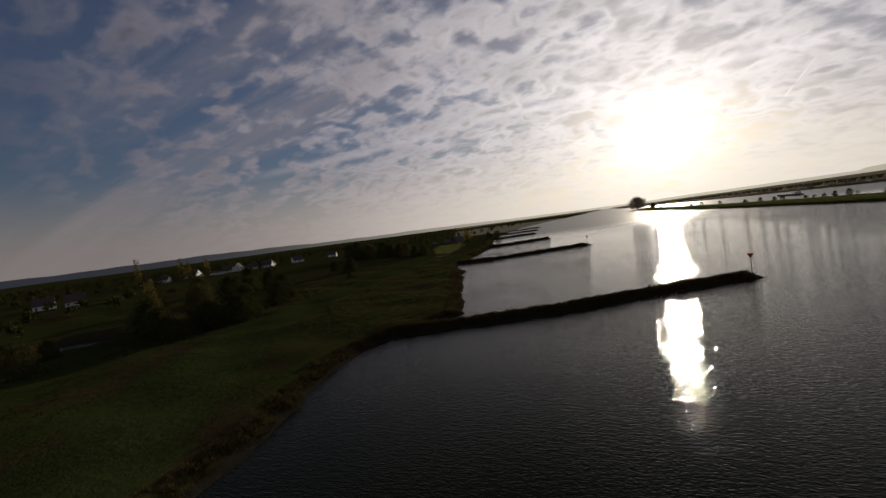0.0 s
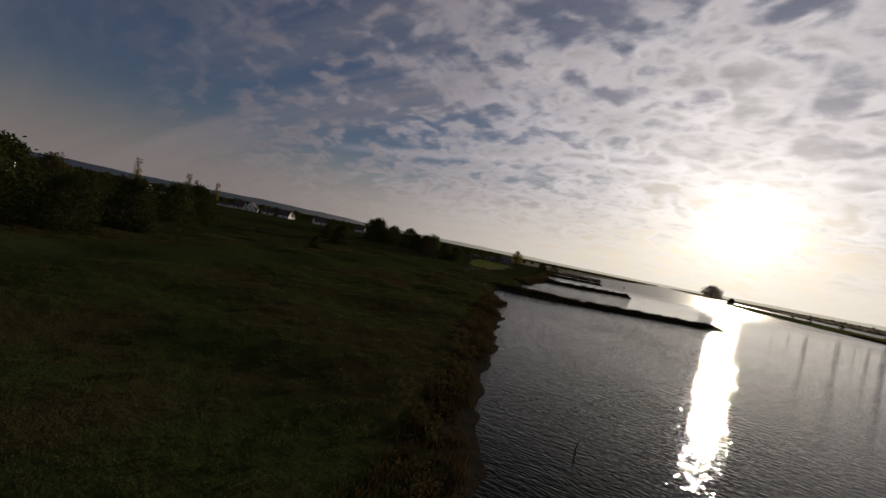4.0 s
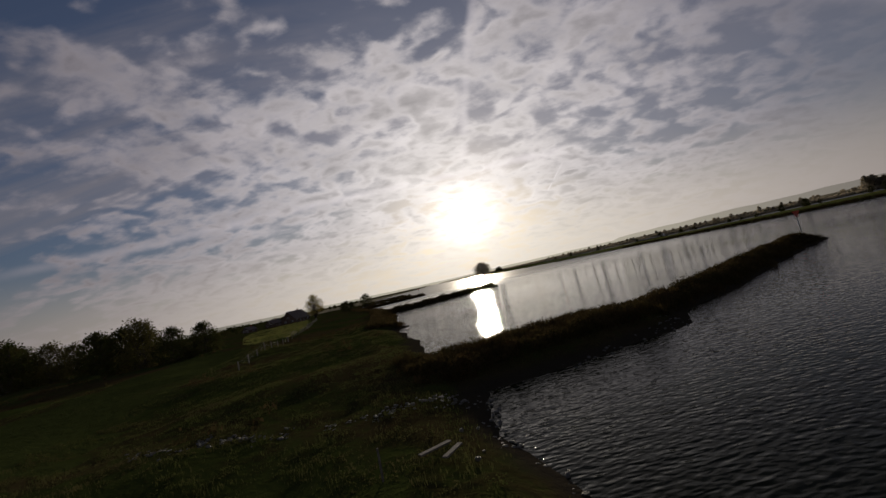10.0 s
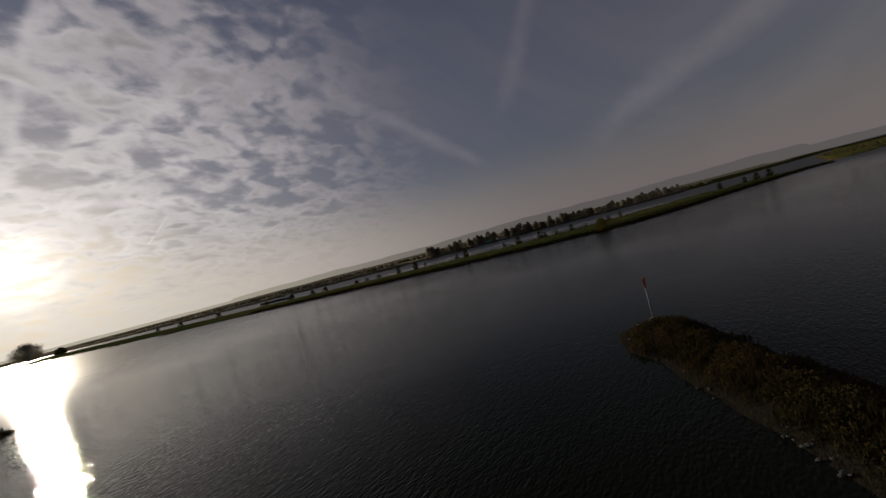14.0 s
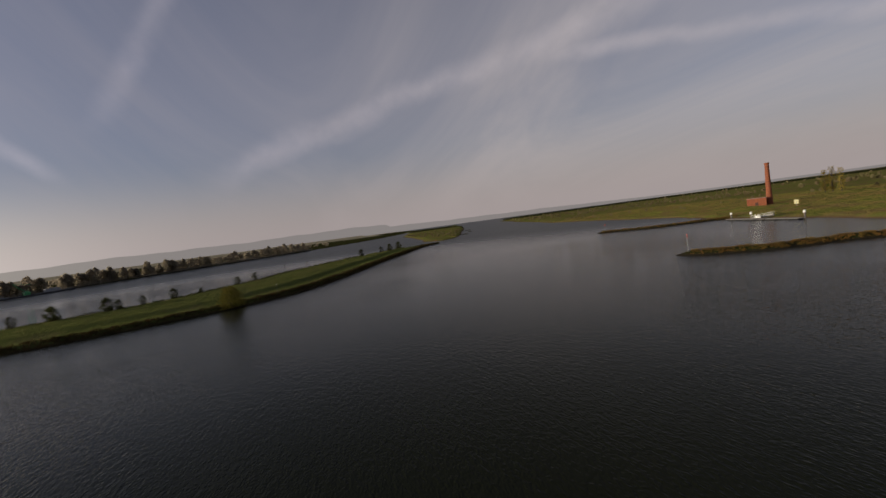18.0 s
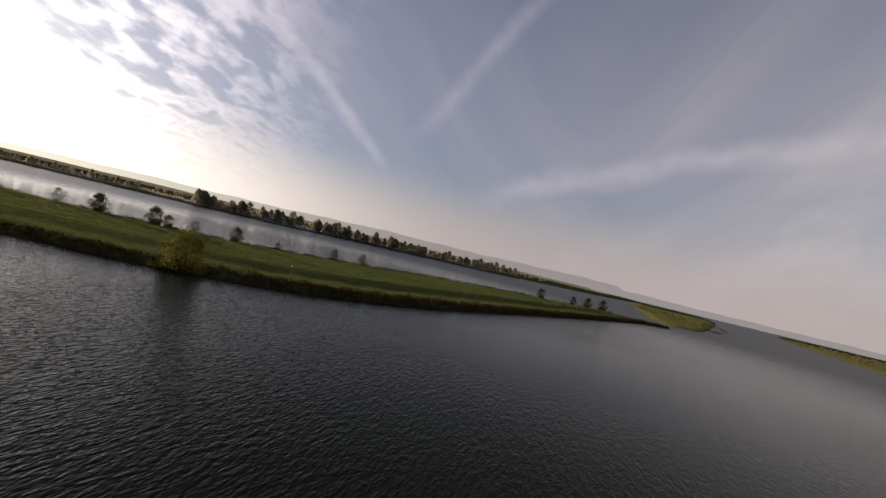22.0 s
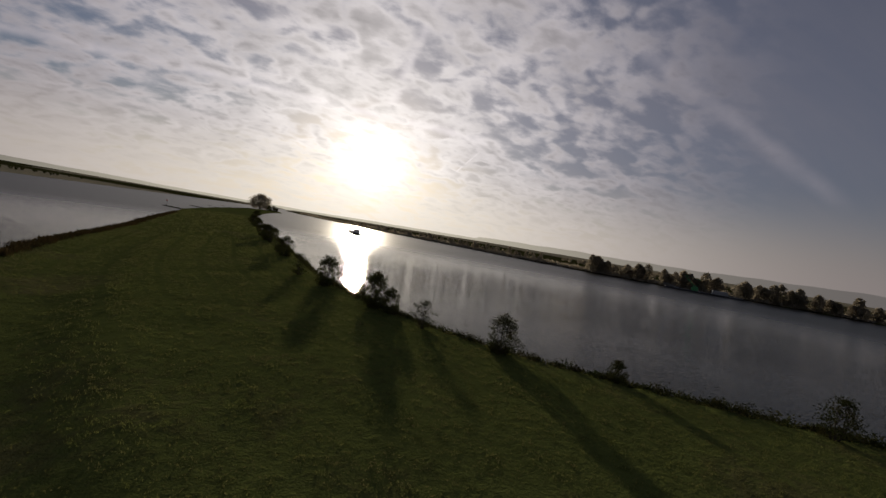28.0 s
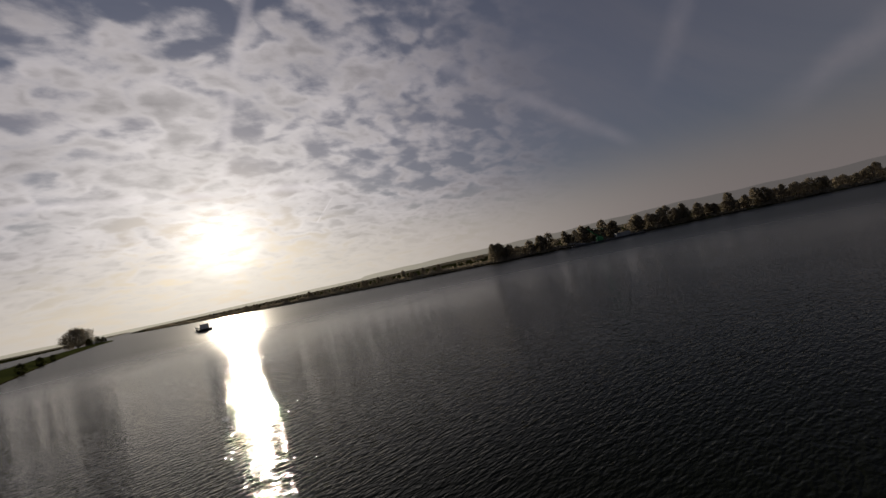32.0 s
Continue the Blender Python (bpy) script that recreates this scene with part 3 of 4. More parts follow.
def add_tube(bm, points, radii, sides=7):
    """A tapered tube along points."""
    rings = []
    for k, (p, r) in enumerate(zip(points, radii)):
        a, b = Vector(points[max(k - 1, 0)]), Vector(points[min(k + 1, len(points) - 1)])
        q = (b - a).to_track_quat("Z", "Y")
        rings.append([bm.verts.new(Vector(p) + q @ Vector((r * math.cos(6.2832 * s / sides), r * math.sin(6.2832 * s / sides), 0))) for s in range(sides)])
    for lo, hi in zip(rings, rings[1:]):
        for s in range(sides):
            bm.faces.new((lo[s], lo[(s + 1) % sides], hi[(s + 1) % sides], hi[s]))
    bm.faces.new(rings[0][::-1]), bm.faces.new(rings[-1])
    return bm


def land(x, y):
    return float(height(np.array([x]), np.array([y]))[0][0])


# ---- trees ----
def tree_proto(name, label, leaf, tall, wide, seed, clumps=60, leaves=14, leaf_size=0.35, base=0.25, stems=1, shape="round", bare=0.0):
    """A tree with a tapered trunk, limbs and a crown of many small leaf clumps. wide: the crown's radius; base: where the crown begins."""
    rng = random.Random(seed)
    t = thing(name, label, "tree" if tall > 4 else "bush", (0, 0, 0))
    wood, crown_v, crown_f = bmesh.new(), [], []
    centres = []
    for k in range(clumps):
        u = rng.random()
        zz = tall * (base + (1 - base) * u)
        if shape == "round":
            r = wide * math.sqrt(max(0.05, 1 - (2 * (u - 0.42)) ** 2 * 0.85))
        elif shape == "column":
            r = wide * (0.55 + 0.45 * math.sin(3.1 * min(1, u * 1.05 + 0.1)))
        elif shape == "dome":
            r = wide * math.sqrt(max(0.04, 1 - u ** 2.2))
        else:
            r = wide * (1 - 0.75 * u)
        r *= rng.uniform(0.8, 1.1)
        a = rng.random() * 6.2832
        rr = r * math.sqrt(rng.uniform(0.15, 1.0))
        centres.append(Vector((rr * math.cos(a), rr * math.sin(a), min(zz, tall * 0.98))))
    roots = []
    for s in range(stems):
        a = s * 6.2832 / stems + rng.random()
        out = 0.0 if stems == 1 else wide * 0.12
        lean = Vector((math.cos(a), math.sin(a), 0)) * (0 if stems == 1 else wide * 0.35)
        r0 = max(0.03, tall * 0.022) / math.sqrt(stems)
        p0 = Vector((out * math.cos(a), out * math.sin(a), -0.3))
        pts = [p0 + lean * f + Vector((rng.uniform(-1, 1), rng.uniform(-1, 1), 0)) * 0.03 * tall * f + Vector((0, 0, tall * 0.86 * f)) for f in (0, 0.12, 0.35, 0.6, 0.85, 1.0)]
        add_tube(wood, pts, [r0 * 1.5, r0, r0 * 0.8, r0 * 0.55, r0 * 0.3, r0 * 0.12])
        roots.append(pts)
    for k, c in enumerate(centres):
        if k % 3 == 0 or bare:
            pts = rng.choice(roots)
            f = min(max((c.z / tall - 0.18) / 0.86, 0.1), 0.9)
            j = min(int(f * 5), 4)
            p = pts[j].lerp(pts[j + 1], f * 5 - j)
            mid = p.lerp(c, 0.5) + Vector((0, 0, 0.06 * tall * rng.uniform(-0.3, 1)))
            add_tube(wood, [p, mid, c], [tall * 0.007, tall * 0.004, tall * 0.0015], 4)
    part("trunk", wood, BARK, t)
    spread = wide * 0.30 if shape != "column" else wide * 0.38
    for c in centres:
        if rng.random() < bare:
            continue
        size = spread * rng.uniform(0.7, 1.25)
        for _ in range(leaves):
            d = Vector((rng.gauss(0, 1), rng.gauss(0, 1), rng.gauss(0, 0.8)))
            d *= size * rng.random() ** 0.4 / max(d.length, 0.01)
            u = Vector((rng.gauss(0, 1), rng.gauss(0, 1), rng.gauss(0, 1))).normalized()
            v = u.orthogonal().normalized()
            s = leaf_size * rng.uniform(0.6, 1.3)
            o = c + d
            if o.z < 0.1:
                o.z = 0.1 + rng.random() * 0.3
            i = len(crown_v)
            crown_v += [o - u * s * 0.5, o + v * s * 0.32, o + u * s * 0.55, o - v * s * 0.3]
            crown_f.append((i, i + 1, i + 2, i + 3))
    raw_part("crown", crown_v, crown_f, [leaf], t)
    return t


def plant(proto, x, y, turn=0.0, size=1.0, sink=0.1, label="", group="", tall=1.0):
    """A copy of a tree at a place on the land; the first use moves the tree itself."""
    m = pose(x, y, land(x, y) - sink, 0, 0, turn)
    if "used" in proto:
        ob = copy_thing(proto, m)
    else:
        ob, proto["used"] = proto, 1
        ob.matrix_basis = m
    ob.scale = (size, size, size * tall)
    return tagged(ob, label, "", group)


BUSH = tree_proto("bush", "leafy shoreline bush on the lake edge", LEAF_DARK, 4.6, 2.2, 1, 95, 36, 0.24, 0.05, 3, "round", 0.05)
BUSH_THIN = tree_proto("bush", "half-bare shoreline bush with thin twigs", LEAF_DARK, 4.2, 1.9, 2, 75, 22, 0.2, 0.12, 4, "round", 0.15)
WILLOW = tree_proto("willow_bush", "yellow-green willow bush leaning over the river bank", LEAF_WILLOW, 5.2, 2.9, 3, 150, 30, 0.28, 0.03, 6, "dome")
ROUND_TREE = tree_proto("tree", "broad round-crowned tree on the meadow", LEAF_DARK, 11.0, 4.6, 4, 120, 16, 0.5, 0.22)
BIG_TREE = tree_proto("tree", "large broad oak at the end of the spit", LEAF_HAZED, 25.0, 16.0, 5, 320, 18, 1.4, 0.14)
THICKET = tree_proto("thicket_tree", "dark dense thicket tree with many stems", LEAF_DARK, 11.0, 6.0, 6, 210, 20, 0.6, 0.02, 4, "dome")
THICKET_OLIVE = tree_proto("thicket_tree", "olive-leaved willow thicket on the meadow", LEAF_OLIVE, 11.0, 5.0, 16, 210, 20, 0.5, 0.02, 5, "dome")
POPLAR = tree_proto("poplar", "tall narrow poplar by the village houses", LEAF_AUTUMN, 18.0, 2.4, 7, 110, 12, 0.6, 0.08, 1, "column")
SHORE_TREE = tree_proto("shore_tree", "hazy rounded tree in a row on the far lake shore", LEAF_HAZED, 15.0, 5.2, 8, 110, 14, 1.3, 0.03, 1, "round")
SHORE_TREE_B = tree_proto("shore_tree", "autumn-brown tree, paled for haze, in a row on the far lake shore", LEAF_HAZED, 13.5, 5.4, 9, 110, 14, 1.2, 0.02, 2, "round")

GARDEN_TREE = tree_proto("tree", "dark garden tree between the houses", LEAF_DARK, 9.0, 3.6, 10, 70, 12, 0.6, 0.12)
SPARSE = tree_proto("tree", "open-crowned autumn tree beside the farmhouse", LEAF_AUTUMN, 10.5, 4.4, 11, 170, 16, 0.4, 0.24, 1, "round", 0.05)

# trees and bushes on the spit
for x, y, s, p in ((205.0, 321.5, 1.0, BUSH), (209.2, 312.2, 0.8, BUSH_THIN), (215.6, 304.2, 0.85, BUSH), (199.6, 334.5, 1.0, BUSH), (195.5, 343.0, 0.9, BUSH_THIN), (206.6, 318.6, 0.7, BUSH),
                   (237.6, 286.3, 0.85, BUSH_THIN), (245.6, 280.2, 0.9, BUSH_THIN), (183.5, 427, 0.95, BUSH), (186, 412, 1.1, BUSH), (187.4, 404, 0.8, BUSH_THIN),
                   (186.5, 451, 1.1, BUSH), (184, 462, 1.0, BUSH), (182, 472, 1.1, BUSH), (331, 225, 1.0, BUSH), (350, 209, 0.9, BUSH), (360, 201, 1.1, BUSH), (225, 297.6, 0.45, BUSH),
                   (190.6, 378, 0.85, BUSH_THIN), (192.3, 371, 1.0, BUSH), (176, 505, 1.2, BUSH), (174, 520, 1.2, BUSH), (170, 545, 1.3, BUSH), (166, 580, 1.2, BUSH), (160, 660, 1.3, BUSH), (155, 740, 1.4, BUSH), (153, 800, 1.2, BUSH), (372, 192, 1.2, BUSH)):
    plant(p, x, y, (x * 37 + y * 11) % 360, s, group="bushes along the lake edge")
plant(WILLOW, 174.5, 275.5, 40, 1.2)
plant(BIG_TREE, 114, 1296, 0, 1.5, tall=0.85)
for x, y, s in ((140, 1180, 0.9), (146, 1230, 1.0), (150, 1275, 0.8)):
    plant(THICKET, x, y, x * 9 % 360, s, group="thickets at the end of the spit")
# west side
plant(SPARSE, -121, 393, 10, 1.15)
plant(ROUND_TREE, -98.5, 431, 120, 0.88)
for x, y, s in ((-129, 268, 1.0), (-136, 273, 0.85), (-121, 266, 0.66), (-115, 268, 0.62), (-128, 195, 0.62), (-133, 199, 0.5),
                (-92, 63, 0.66), (-103, 68, 0.8), (-89, 73, 0.6), (-86, 79, 0.62), (-92, 87, 0.75), (-98, 95, 0.85), (-95, 103, 0.62), (-104, 115, 0.72), (-99, 42, 0.55), (-116, 78, 0.8), (-108, 86, 0.9), (-112, 101, 0.95),
                (-106, 160, 0.28), (-130, 137, 0.8), (-137, 146, 0.85), (-151, 212, 0.5), (-176, 170, 0.9), (-150, 120, 0.9), (-211, 330, 1.2), (-207, 347, 1.1), (-154, 310, 0.8),
                (-180, 305, 1.1), (-188, 298, 1.3), (-172, 313, 1.1), (-196, 310, 1.2), (-210, 320, 1.25), (-152, 290, 0.8), (-160, 300, 0.9),
                (-112, 52, 0.35), (-128, 50, 0.4), (-118, 470, 0.6), (-126, 500, 0.6), (-112, 455, 0.5)):
    plant(THICKET_OLIVE if (x * 7 + y * 3) % 3 < 1 else THICKET, x, y, (x * 31 + y) % 360, s, group="thickets on the meadow")
for x, y, s in ((-396, 255, 1.4), (-381.7, 287, 1.2), (-379, 292.5, 1.0), (-371, 306.5, 1.05), (-104, 70, 0.75)):
    plant(POPLAR, x, y, x * 17 % 360, s, group="poplars by the village")
for x, y, s in ((250, -114, 0.95), (258, -118, 1.05), (266, -123, 0.95)):
    plant(POPLAR, x, y, x * 17 % 360, s, label="yellow autumn poplar behind the brickworks meadow", group="poplars behind the chimney")
rng = random.Random(5)
for k in range(34):
    plant(GARDEN_TREE, -345 - rng.uniform(0, 120), 235 + rng.uniform(0, 170), rng.uniform(0, 360), rng.uniform(0.5, 1.1), group="garden trees in the village")
# far lake shore
rng = random.Random(21)
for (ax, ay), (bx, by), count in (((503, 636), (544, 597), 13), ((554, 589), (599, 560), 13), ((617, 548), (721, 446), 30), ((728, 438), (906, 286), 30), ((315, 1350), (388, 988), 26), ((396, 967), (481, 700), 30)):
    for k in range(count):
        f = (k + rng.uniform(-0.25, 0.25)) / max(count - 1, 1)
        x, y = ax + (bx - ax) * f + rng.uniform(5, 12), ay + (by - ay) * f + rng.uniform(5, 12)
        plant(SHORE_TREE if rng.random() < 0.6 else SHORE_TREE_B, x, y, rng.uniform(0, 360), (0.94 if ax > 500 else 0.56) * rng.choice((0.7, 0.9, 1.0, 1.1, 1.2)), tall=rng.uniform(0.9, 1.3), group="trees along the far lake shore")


# ---- plants too many to count ----
def scatter(name, label, category, points, tall, wide, count, mat, seed, spread=0.3, flop=0.35, parent=None):
    """Clumps of upright blades in one mesh: each blade a bent, tapered strip. tall: one height a clump."""
    rng = np.random.RandomState(seed)
    k = len(points)
    base = np.repeat(points, count, 0)
    tall = np.repeat(tall, count) * rng.uniform(0.55, 1.1, k * count)
    a = rng.uniform(0, 6.283, k * count)
    base[:, :2] += rng.normal(0, spread, (k * count, 2))
    lean = np.stack([np.cos(a), np.sin(a)], 1) * (tall * flop * rng.uniform(0.2, 1.2, k * count))[:, None]
    side = np.stack([-np.sin(a), np.cos(a)], 1) * (wide * rng.uniform(0.6, 1.3, k * count))[:, None]
    v = np.zeros((k * count, 5, 3))
    v[:, 0, :2], v[:, 0, 2] = base[:, :2] - side * 0.6, base[:, 2] - 0.08
    v[:, 1, :2], v[:, 1, 2] = base[:, :2] + side * 0.6, base[:, 2] - 0.08
    v[:, 2, :2], v[:, 2, 2] = base[:, :2] + lean * 0.35 + side, base[:, 2] + tall * 0.6
    v[:, 3, :2], v[:, 3, 2] = base[:, :2] + lean * 0.35 - side, base[:, 2] + tall * 0.6
    v[:, 4, :2], v[:, 4, 2] = base[:, :2] + lean, base[:, 2] + tall
    n = k * count
    me = bpy.data.meshes.new(name)
    me.vertices.add(n * 5)
    me.vertices.foreach_set("co", v.ravel())
    i = np.arange(n) * 5
    quad = np.stack([i, i + 1, i + 2, i + 3], 1)
    tri = np.stack([i + 3, i + 2, i + 4], 1)
    loops = np.concatenate([quad, tri], 1).ravel()
    me.loops.add(len(loops))
    me.loops.foreach_set("vertex_index", loops.astype(np.int32))
    me.polygons.add(2 * n)
    me.polygons.foreach_set("loop_start", np.stack([np.arange(n) * 7, np.arange(n) * 7 + 4], 1).ravel().astype(np.int32))
    me.update()
    me.materials.append(mat)
    return tagged(new(name, me), label, category, kind="stuff")


def spots(count, x0, x1, y0, y1, seed, test):
    """Random places on the land that pass a test of x, y, z."""
    rng = np.random.RandomState(seed)
    x, y = rng.uniform(x0, x1, count), rng.uniform(y0, y1, count)
    z = height(x, y)[0]
    keep = test(x, y, z)
    return np.stack([x, y, z], 1)[keep]


def spots_along(line, count, lo, hi, seed, test):
    """Random places within a band beside a line: lo to hi metres to either side."""
    rng = np.random.RandomState(seed)
    pts = np.array(line, float)
    seg = np.hypot(*np.diff(pts, axis=0).T)
    pick = rng.choice(len(seg), count, p=seg / seg.sum())
    f = rng.uniform(0, 1, count)[:, None]
    d = (pts[pick + 1] - pts[pick]) / seg[pick][:, None]
    xy = pts[pick] + (pts[pick + 1] - pts[pick]) * f + np.stack([-d[:, 1], d[:, 0]], 1) * (rng.uniform(lo, hi, count))[:, None]
    z = height(xy[:, 0], xy[:, 1])[0]
    keep = test(xy[:, 0], xy[:, 1], z)
    return np.concatenate([xy, z[:, None]], 1)[keep]


def groyne_gap(x, y, which):
    return np.min([line_distance(x, y, GROYNES[k][0]) - GROYNES[k][1] for k in which], axis=0)


def heights(p, lo, hi, size, seed):
    f = 0.5 + 0.5 * np.clip(waves(p[:, 0], p[:, 1], size, seed), -1, 1)
    return lo + (hi - lo) * f


NEAR_BANK = [p for p in WEST if p[0] < 0 and -10 < p[1] < 235]
FURTHER_BANK = [p for p in WEST if p[0] < -50 and 225 < p[1] < 480]
p = spots(90000, -112, -26, 66, 250, 31, lambda x, y, z: (z > 0.35) & (line_distance(x, y, MOWN) > 7.5))
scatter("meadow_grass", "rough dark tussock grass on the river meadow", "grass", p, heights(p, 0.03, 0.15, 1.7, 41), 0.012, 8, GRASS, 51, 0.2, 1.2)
p = np.concatenate([spots_along(GROYNES[k][0], 6000, -4, 4, 32 + k, lambda x, y, z: z > 0.1) for k in (0, 1)] + [spots_along(NEAR_BANK, 9000, -1, 4.5, 39, lambda x, y, z: (z > 0.1) & (z < 1.0) & (y < 174))])
scatter("bank_herbs", "tall brown herbs and reeds on groynes and bank", "reeds", p, heights(p, 0.2, 0.75, 5.0, 42), 0.022, 7, REED, 52, 0.26, 0.55)
p = np.concatenate([spots_along(GROYNES[k][0], 5000, -4, 4, 132 + k, lambda x, y, z: z > 0.1) for k in (2, 3)] + [spots_along(FURTHER_BANK, 7000, -1, 6, 139, lambda x, y, z: (z > 0.1) & (z < 1.1))])
scatter("groyne_herbs", "autumn-coloured herbs on the further groynes", "reeds", p, heights(p, 0.35, 1.1, 6.0, 43), 0.05, 6, REED, 53, 0.35, 0.5)
p = spots_along(PEN_RIVER[6:], 14000, -4.5, 4.5, 34, lambda x, y, z: (z > 0.05) & (z < 1.4))
scatter("spit_reeds", "dry brown reeds along the spit's river edge", "reeds", p, heights(p, 0.35, 1.1, 6.0, 44), 0.05, 6, REED, 54, 0.3, 0.45)
p = spots_along(PEN_LAKE[:20], 12000, -3.2, 3.2, 35, lambda x, y, z: (z > 0.05))
scatter("lake_scrub", "low dark scrub along the lake edge", "scrub", p, heights(p, 0.2, 1.1, 9.0, 45), 0.05, 8, LEAF_DARK, 55, 0.4, 0.6)
p = spots(100000, 145, 300, 225, 400, 36, lambda x, y, z: (z > 0.8) & (line_distance(x, y, PEN_LAKE) > 2.5) & (line_distance(x, y, PEN_RIVER) > 3.5) & (line_distance(x, y, PEN_LAKE) % 5.6 > 0.9))
scatter("pasture_grass", "short green grass on the spit", "grass", p, heights(p, 0.03, 0.12, 3.0, 46), 0.018, 5, PASTURE_BLADES, 56, 0.14, 0.9)

p = spots(70000, 92, 520, -180, 110, 37, lambda x, y, z: (z > 0.5) & (z < 6))
scatter("foreland_grass", "tall yellow-green autumn grass on the downstream foreland", "grass", p, heights(p, 0.1, 0.32, 13.0, 48), 0.09, 5, FORELAND_BLADES, 58, 0.5, 0.6)
p = spots(40000, 120, 410, 140, 620, 38, lambda x, y, z: (z > 0.8) & ((x > 300) | (y > 400)))
p = np.concatenate([p, spots(16000, -155, -95, 258, 400, 138, lambda x, y, z: inside(x, y, FIELD))])
scatter("further_grass", "yellow-green grass on the further banks", "grass", p, heights(p, 0.12, 0.34, 11.0, 47), 0.09, 4, PASTURE_BLADES, 57, 0.4, 0.8)


def mounds(name, label, category, points, tall, wide, leaves, size, mat, seed):
    """Low leafy clumps: small leaves at random over uneven domes, all in one mesh."""
    rng = np.random.RandomState(seed)
    k = len(points)
    n = k * leaves
    d = rng.normal(0, 1, (n, 3))
    d /= np.linalg.norm(d, axis=1)[:, None]
    d[:, 2] = np.abs(d[:, 2])
    r = np.repeat(tall * rng.uniform(0.7, 1.2, k), leaves)
    w = np.repeat(tall * wide * rng.uniform(0.7, 1.3, k), leaves)
    d *= rng.uniform(0.35, 1.08, n)[:, None]
    c = np.repeat(points, leaves, 0) + d * np.stack([w, w, r], 1)
    u = rng.normal(0, 1, (n, 3))
    u /= np.linalg.norm(u, axis=1)[:, None]
    v = np.cross(u, rng.normal(0, 1, (n, 3)))
    v /= np.linalg.norm(v, axis=1)[:, None]
    s = (size * rng.uniform(0.6, 1.4, n))[:, None]
    co = np.stack([c - u * s, c + v * s * 0.6, c + u * s, c - v * s * 0.5], 1).reshape(-1, 3)
    me = bpy.data.meshes.new(name)
    me.vertices.add(n * 4)
    me.vertices.foreach_set("co", co.ravel())
    me.loops.add(n * 4)
    me.loops.foreach_set("vertex_index", np.arange(n * 4, dtype=np.int32))
    me.polygons.add(n)
    me.polygons.foreach_set("loop_start", np.arange(0, n * 4, 4, dtype=np.int32))
    me.update()
    me.materials.append(mat)
    return tagged(new(name, me), label, category, kind="stuff")


p = np.concatenate([spots_along(GROYNES[k][0], 2600, -3.6, 3.6, 232 + k, lambda x, y, z: z > 0.3) for k in (0, 1)] + [spots_along(NEAR_BANK, 3000, -0.5, 4.2, 239, lambda x, y, z: (z > 0.3) & (z < 1.6) & (y < 174))])
mounds("bank_weeds", "bushy olive-brown weeds on groynes and bank", "weeds", p, heights(p, 0.22, 0.75, 4.0, 142), 0.8, 40, 0.085, HERB, 152)
FRINGE = [(-37.4, 117), (-41.6, 131), (-46.6, 147), (-50.2, 160), (-53.8, 168), (-57.2, 173)]
p = spots_along(FRINGE, 1700, 0.3, 3.0, 241, lambda x, y, z: z > 0.15)
mounds("bank_brush", "tall olive-brown weeds fringing the meadow's bank", "weeds", p, heights(p, 0.4, 1.1, 5.0, 162), 0.6, 46, 0.05, BRUSH, 163)
p = np.concatenate([spots_along(GROYNES[k][0], 900, -3.4, 3.4, 332 + k, lambda x, y, z: z > 0.3) for k in (2, 3, 4, 5)] + [spots_along(FURTHER_BANK, 1500, -0.5, 6, 339, lambda x, y, z: (z > 0.3) & (z < 1.6))])
mounds("further_weeds", "bushy autumn weeds on the further groynes", "weeds", p, heights(p, 0.4, 1.3, 6.0, 143), 0.8, 22, 0.2, HERB, 153)
p = np.concatenate([spots_along(GROYNES[k][0], 1600, -3.6, 3.6, 362 + k, lambda x, y, z: z > 0.2) for k in (6, 7, 12)])
mounds("downstream_weeds", "orange-brown autumn herbs on the downstream groynes", "weeds", p, heights(p, 0.2, 0.6, 5.0, 150), 1.0, 34, 0.09, AUTUMN_HERB, 160)
p = spots_along(PEN_RIVER[6:], 4200, -3.8, 3.8, 334, lambda x, y, z: (z > 0.15) & (z < 1.3))
mounds("spit_weeds", "brown bushy weeds along the spit's river edge", "weeds", p, heights(p, 0.25, 0.85, 5.0, 144), 0.9, 24, 0.13, HERB, 154)
p = spots(52000, -104, -36, 60, 200, 337, lambda x, y, z: (z > 0.8) & (line_distance(x, y, MOWN) > 7) & (waves(x, y, 3.4, 78) > -0.1))
mounds("meadow_tussocks", "rounded dark green tussocks on the meadow", "grass", p, heights(p, 0.07, 0.24, 2.3, 148), 1.4, 18, 0.036, GRASS, 158)
p = spots(46000, 150, 300, 225, 400, 340, lambda x, y, z: (z > 0.8) & (line_distance(x, y, PEN_LAKE) > 2.0) & (waves(x, y, 2.6, 79) > -0.2) & (line_distance(x, y, PEN_LAKE) % 5.6 > 0.9))
mounds("pasture_tufts", "low tufts of green grass on the spit", "grass", p, heights(p, 0.1, 0.32, 1.9, 151), 1.5, 10, 0.05, PASTURE_BLADES, 161)
p = spots_along(PEN_LAKE[3:14], 7000, -4.2, 4.2, 338, lambda x, y, z: z > 0.9)
mounds("lake_edge_scrub", "dark leafy scrub along the lake edge", "scrub", p, heights(p, 0.15, 1.3, 8.0, 149), 0.75, 34, 0.1, LEAF_DARK, 159)
p = spots_along(PEN_LAKE[2:20], 3600, -3.0, 3.0, 335, lambda x, y, z: z > 0.05)
mounds("lake_edge_bramble", "low dark brambles along the lake edge", "scrub", p, heights(p, 0.25, 1.35, 8.0, 145), 0.9, 34, 0.14, LEAF_DARK, 155)
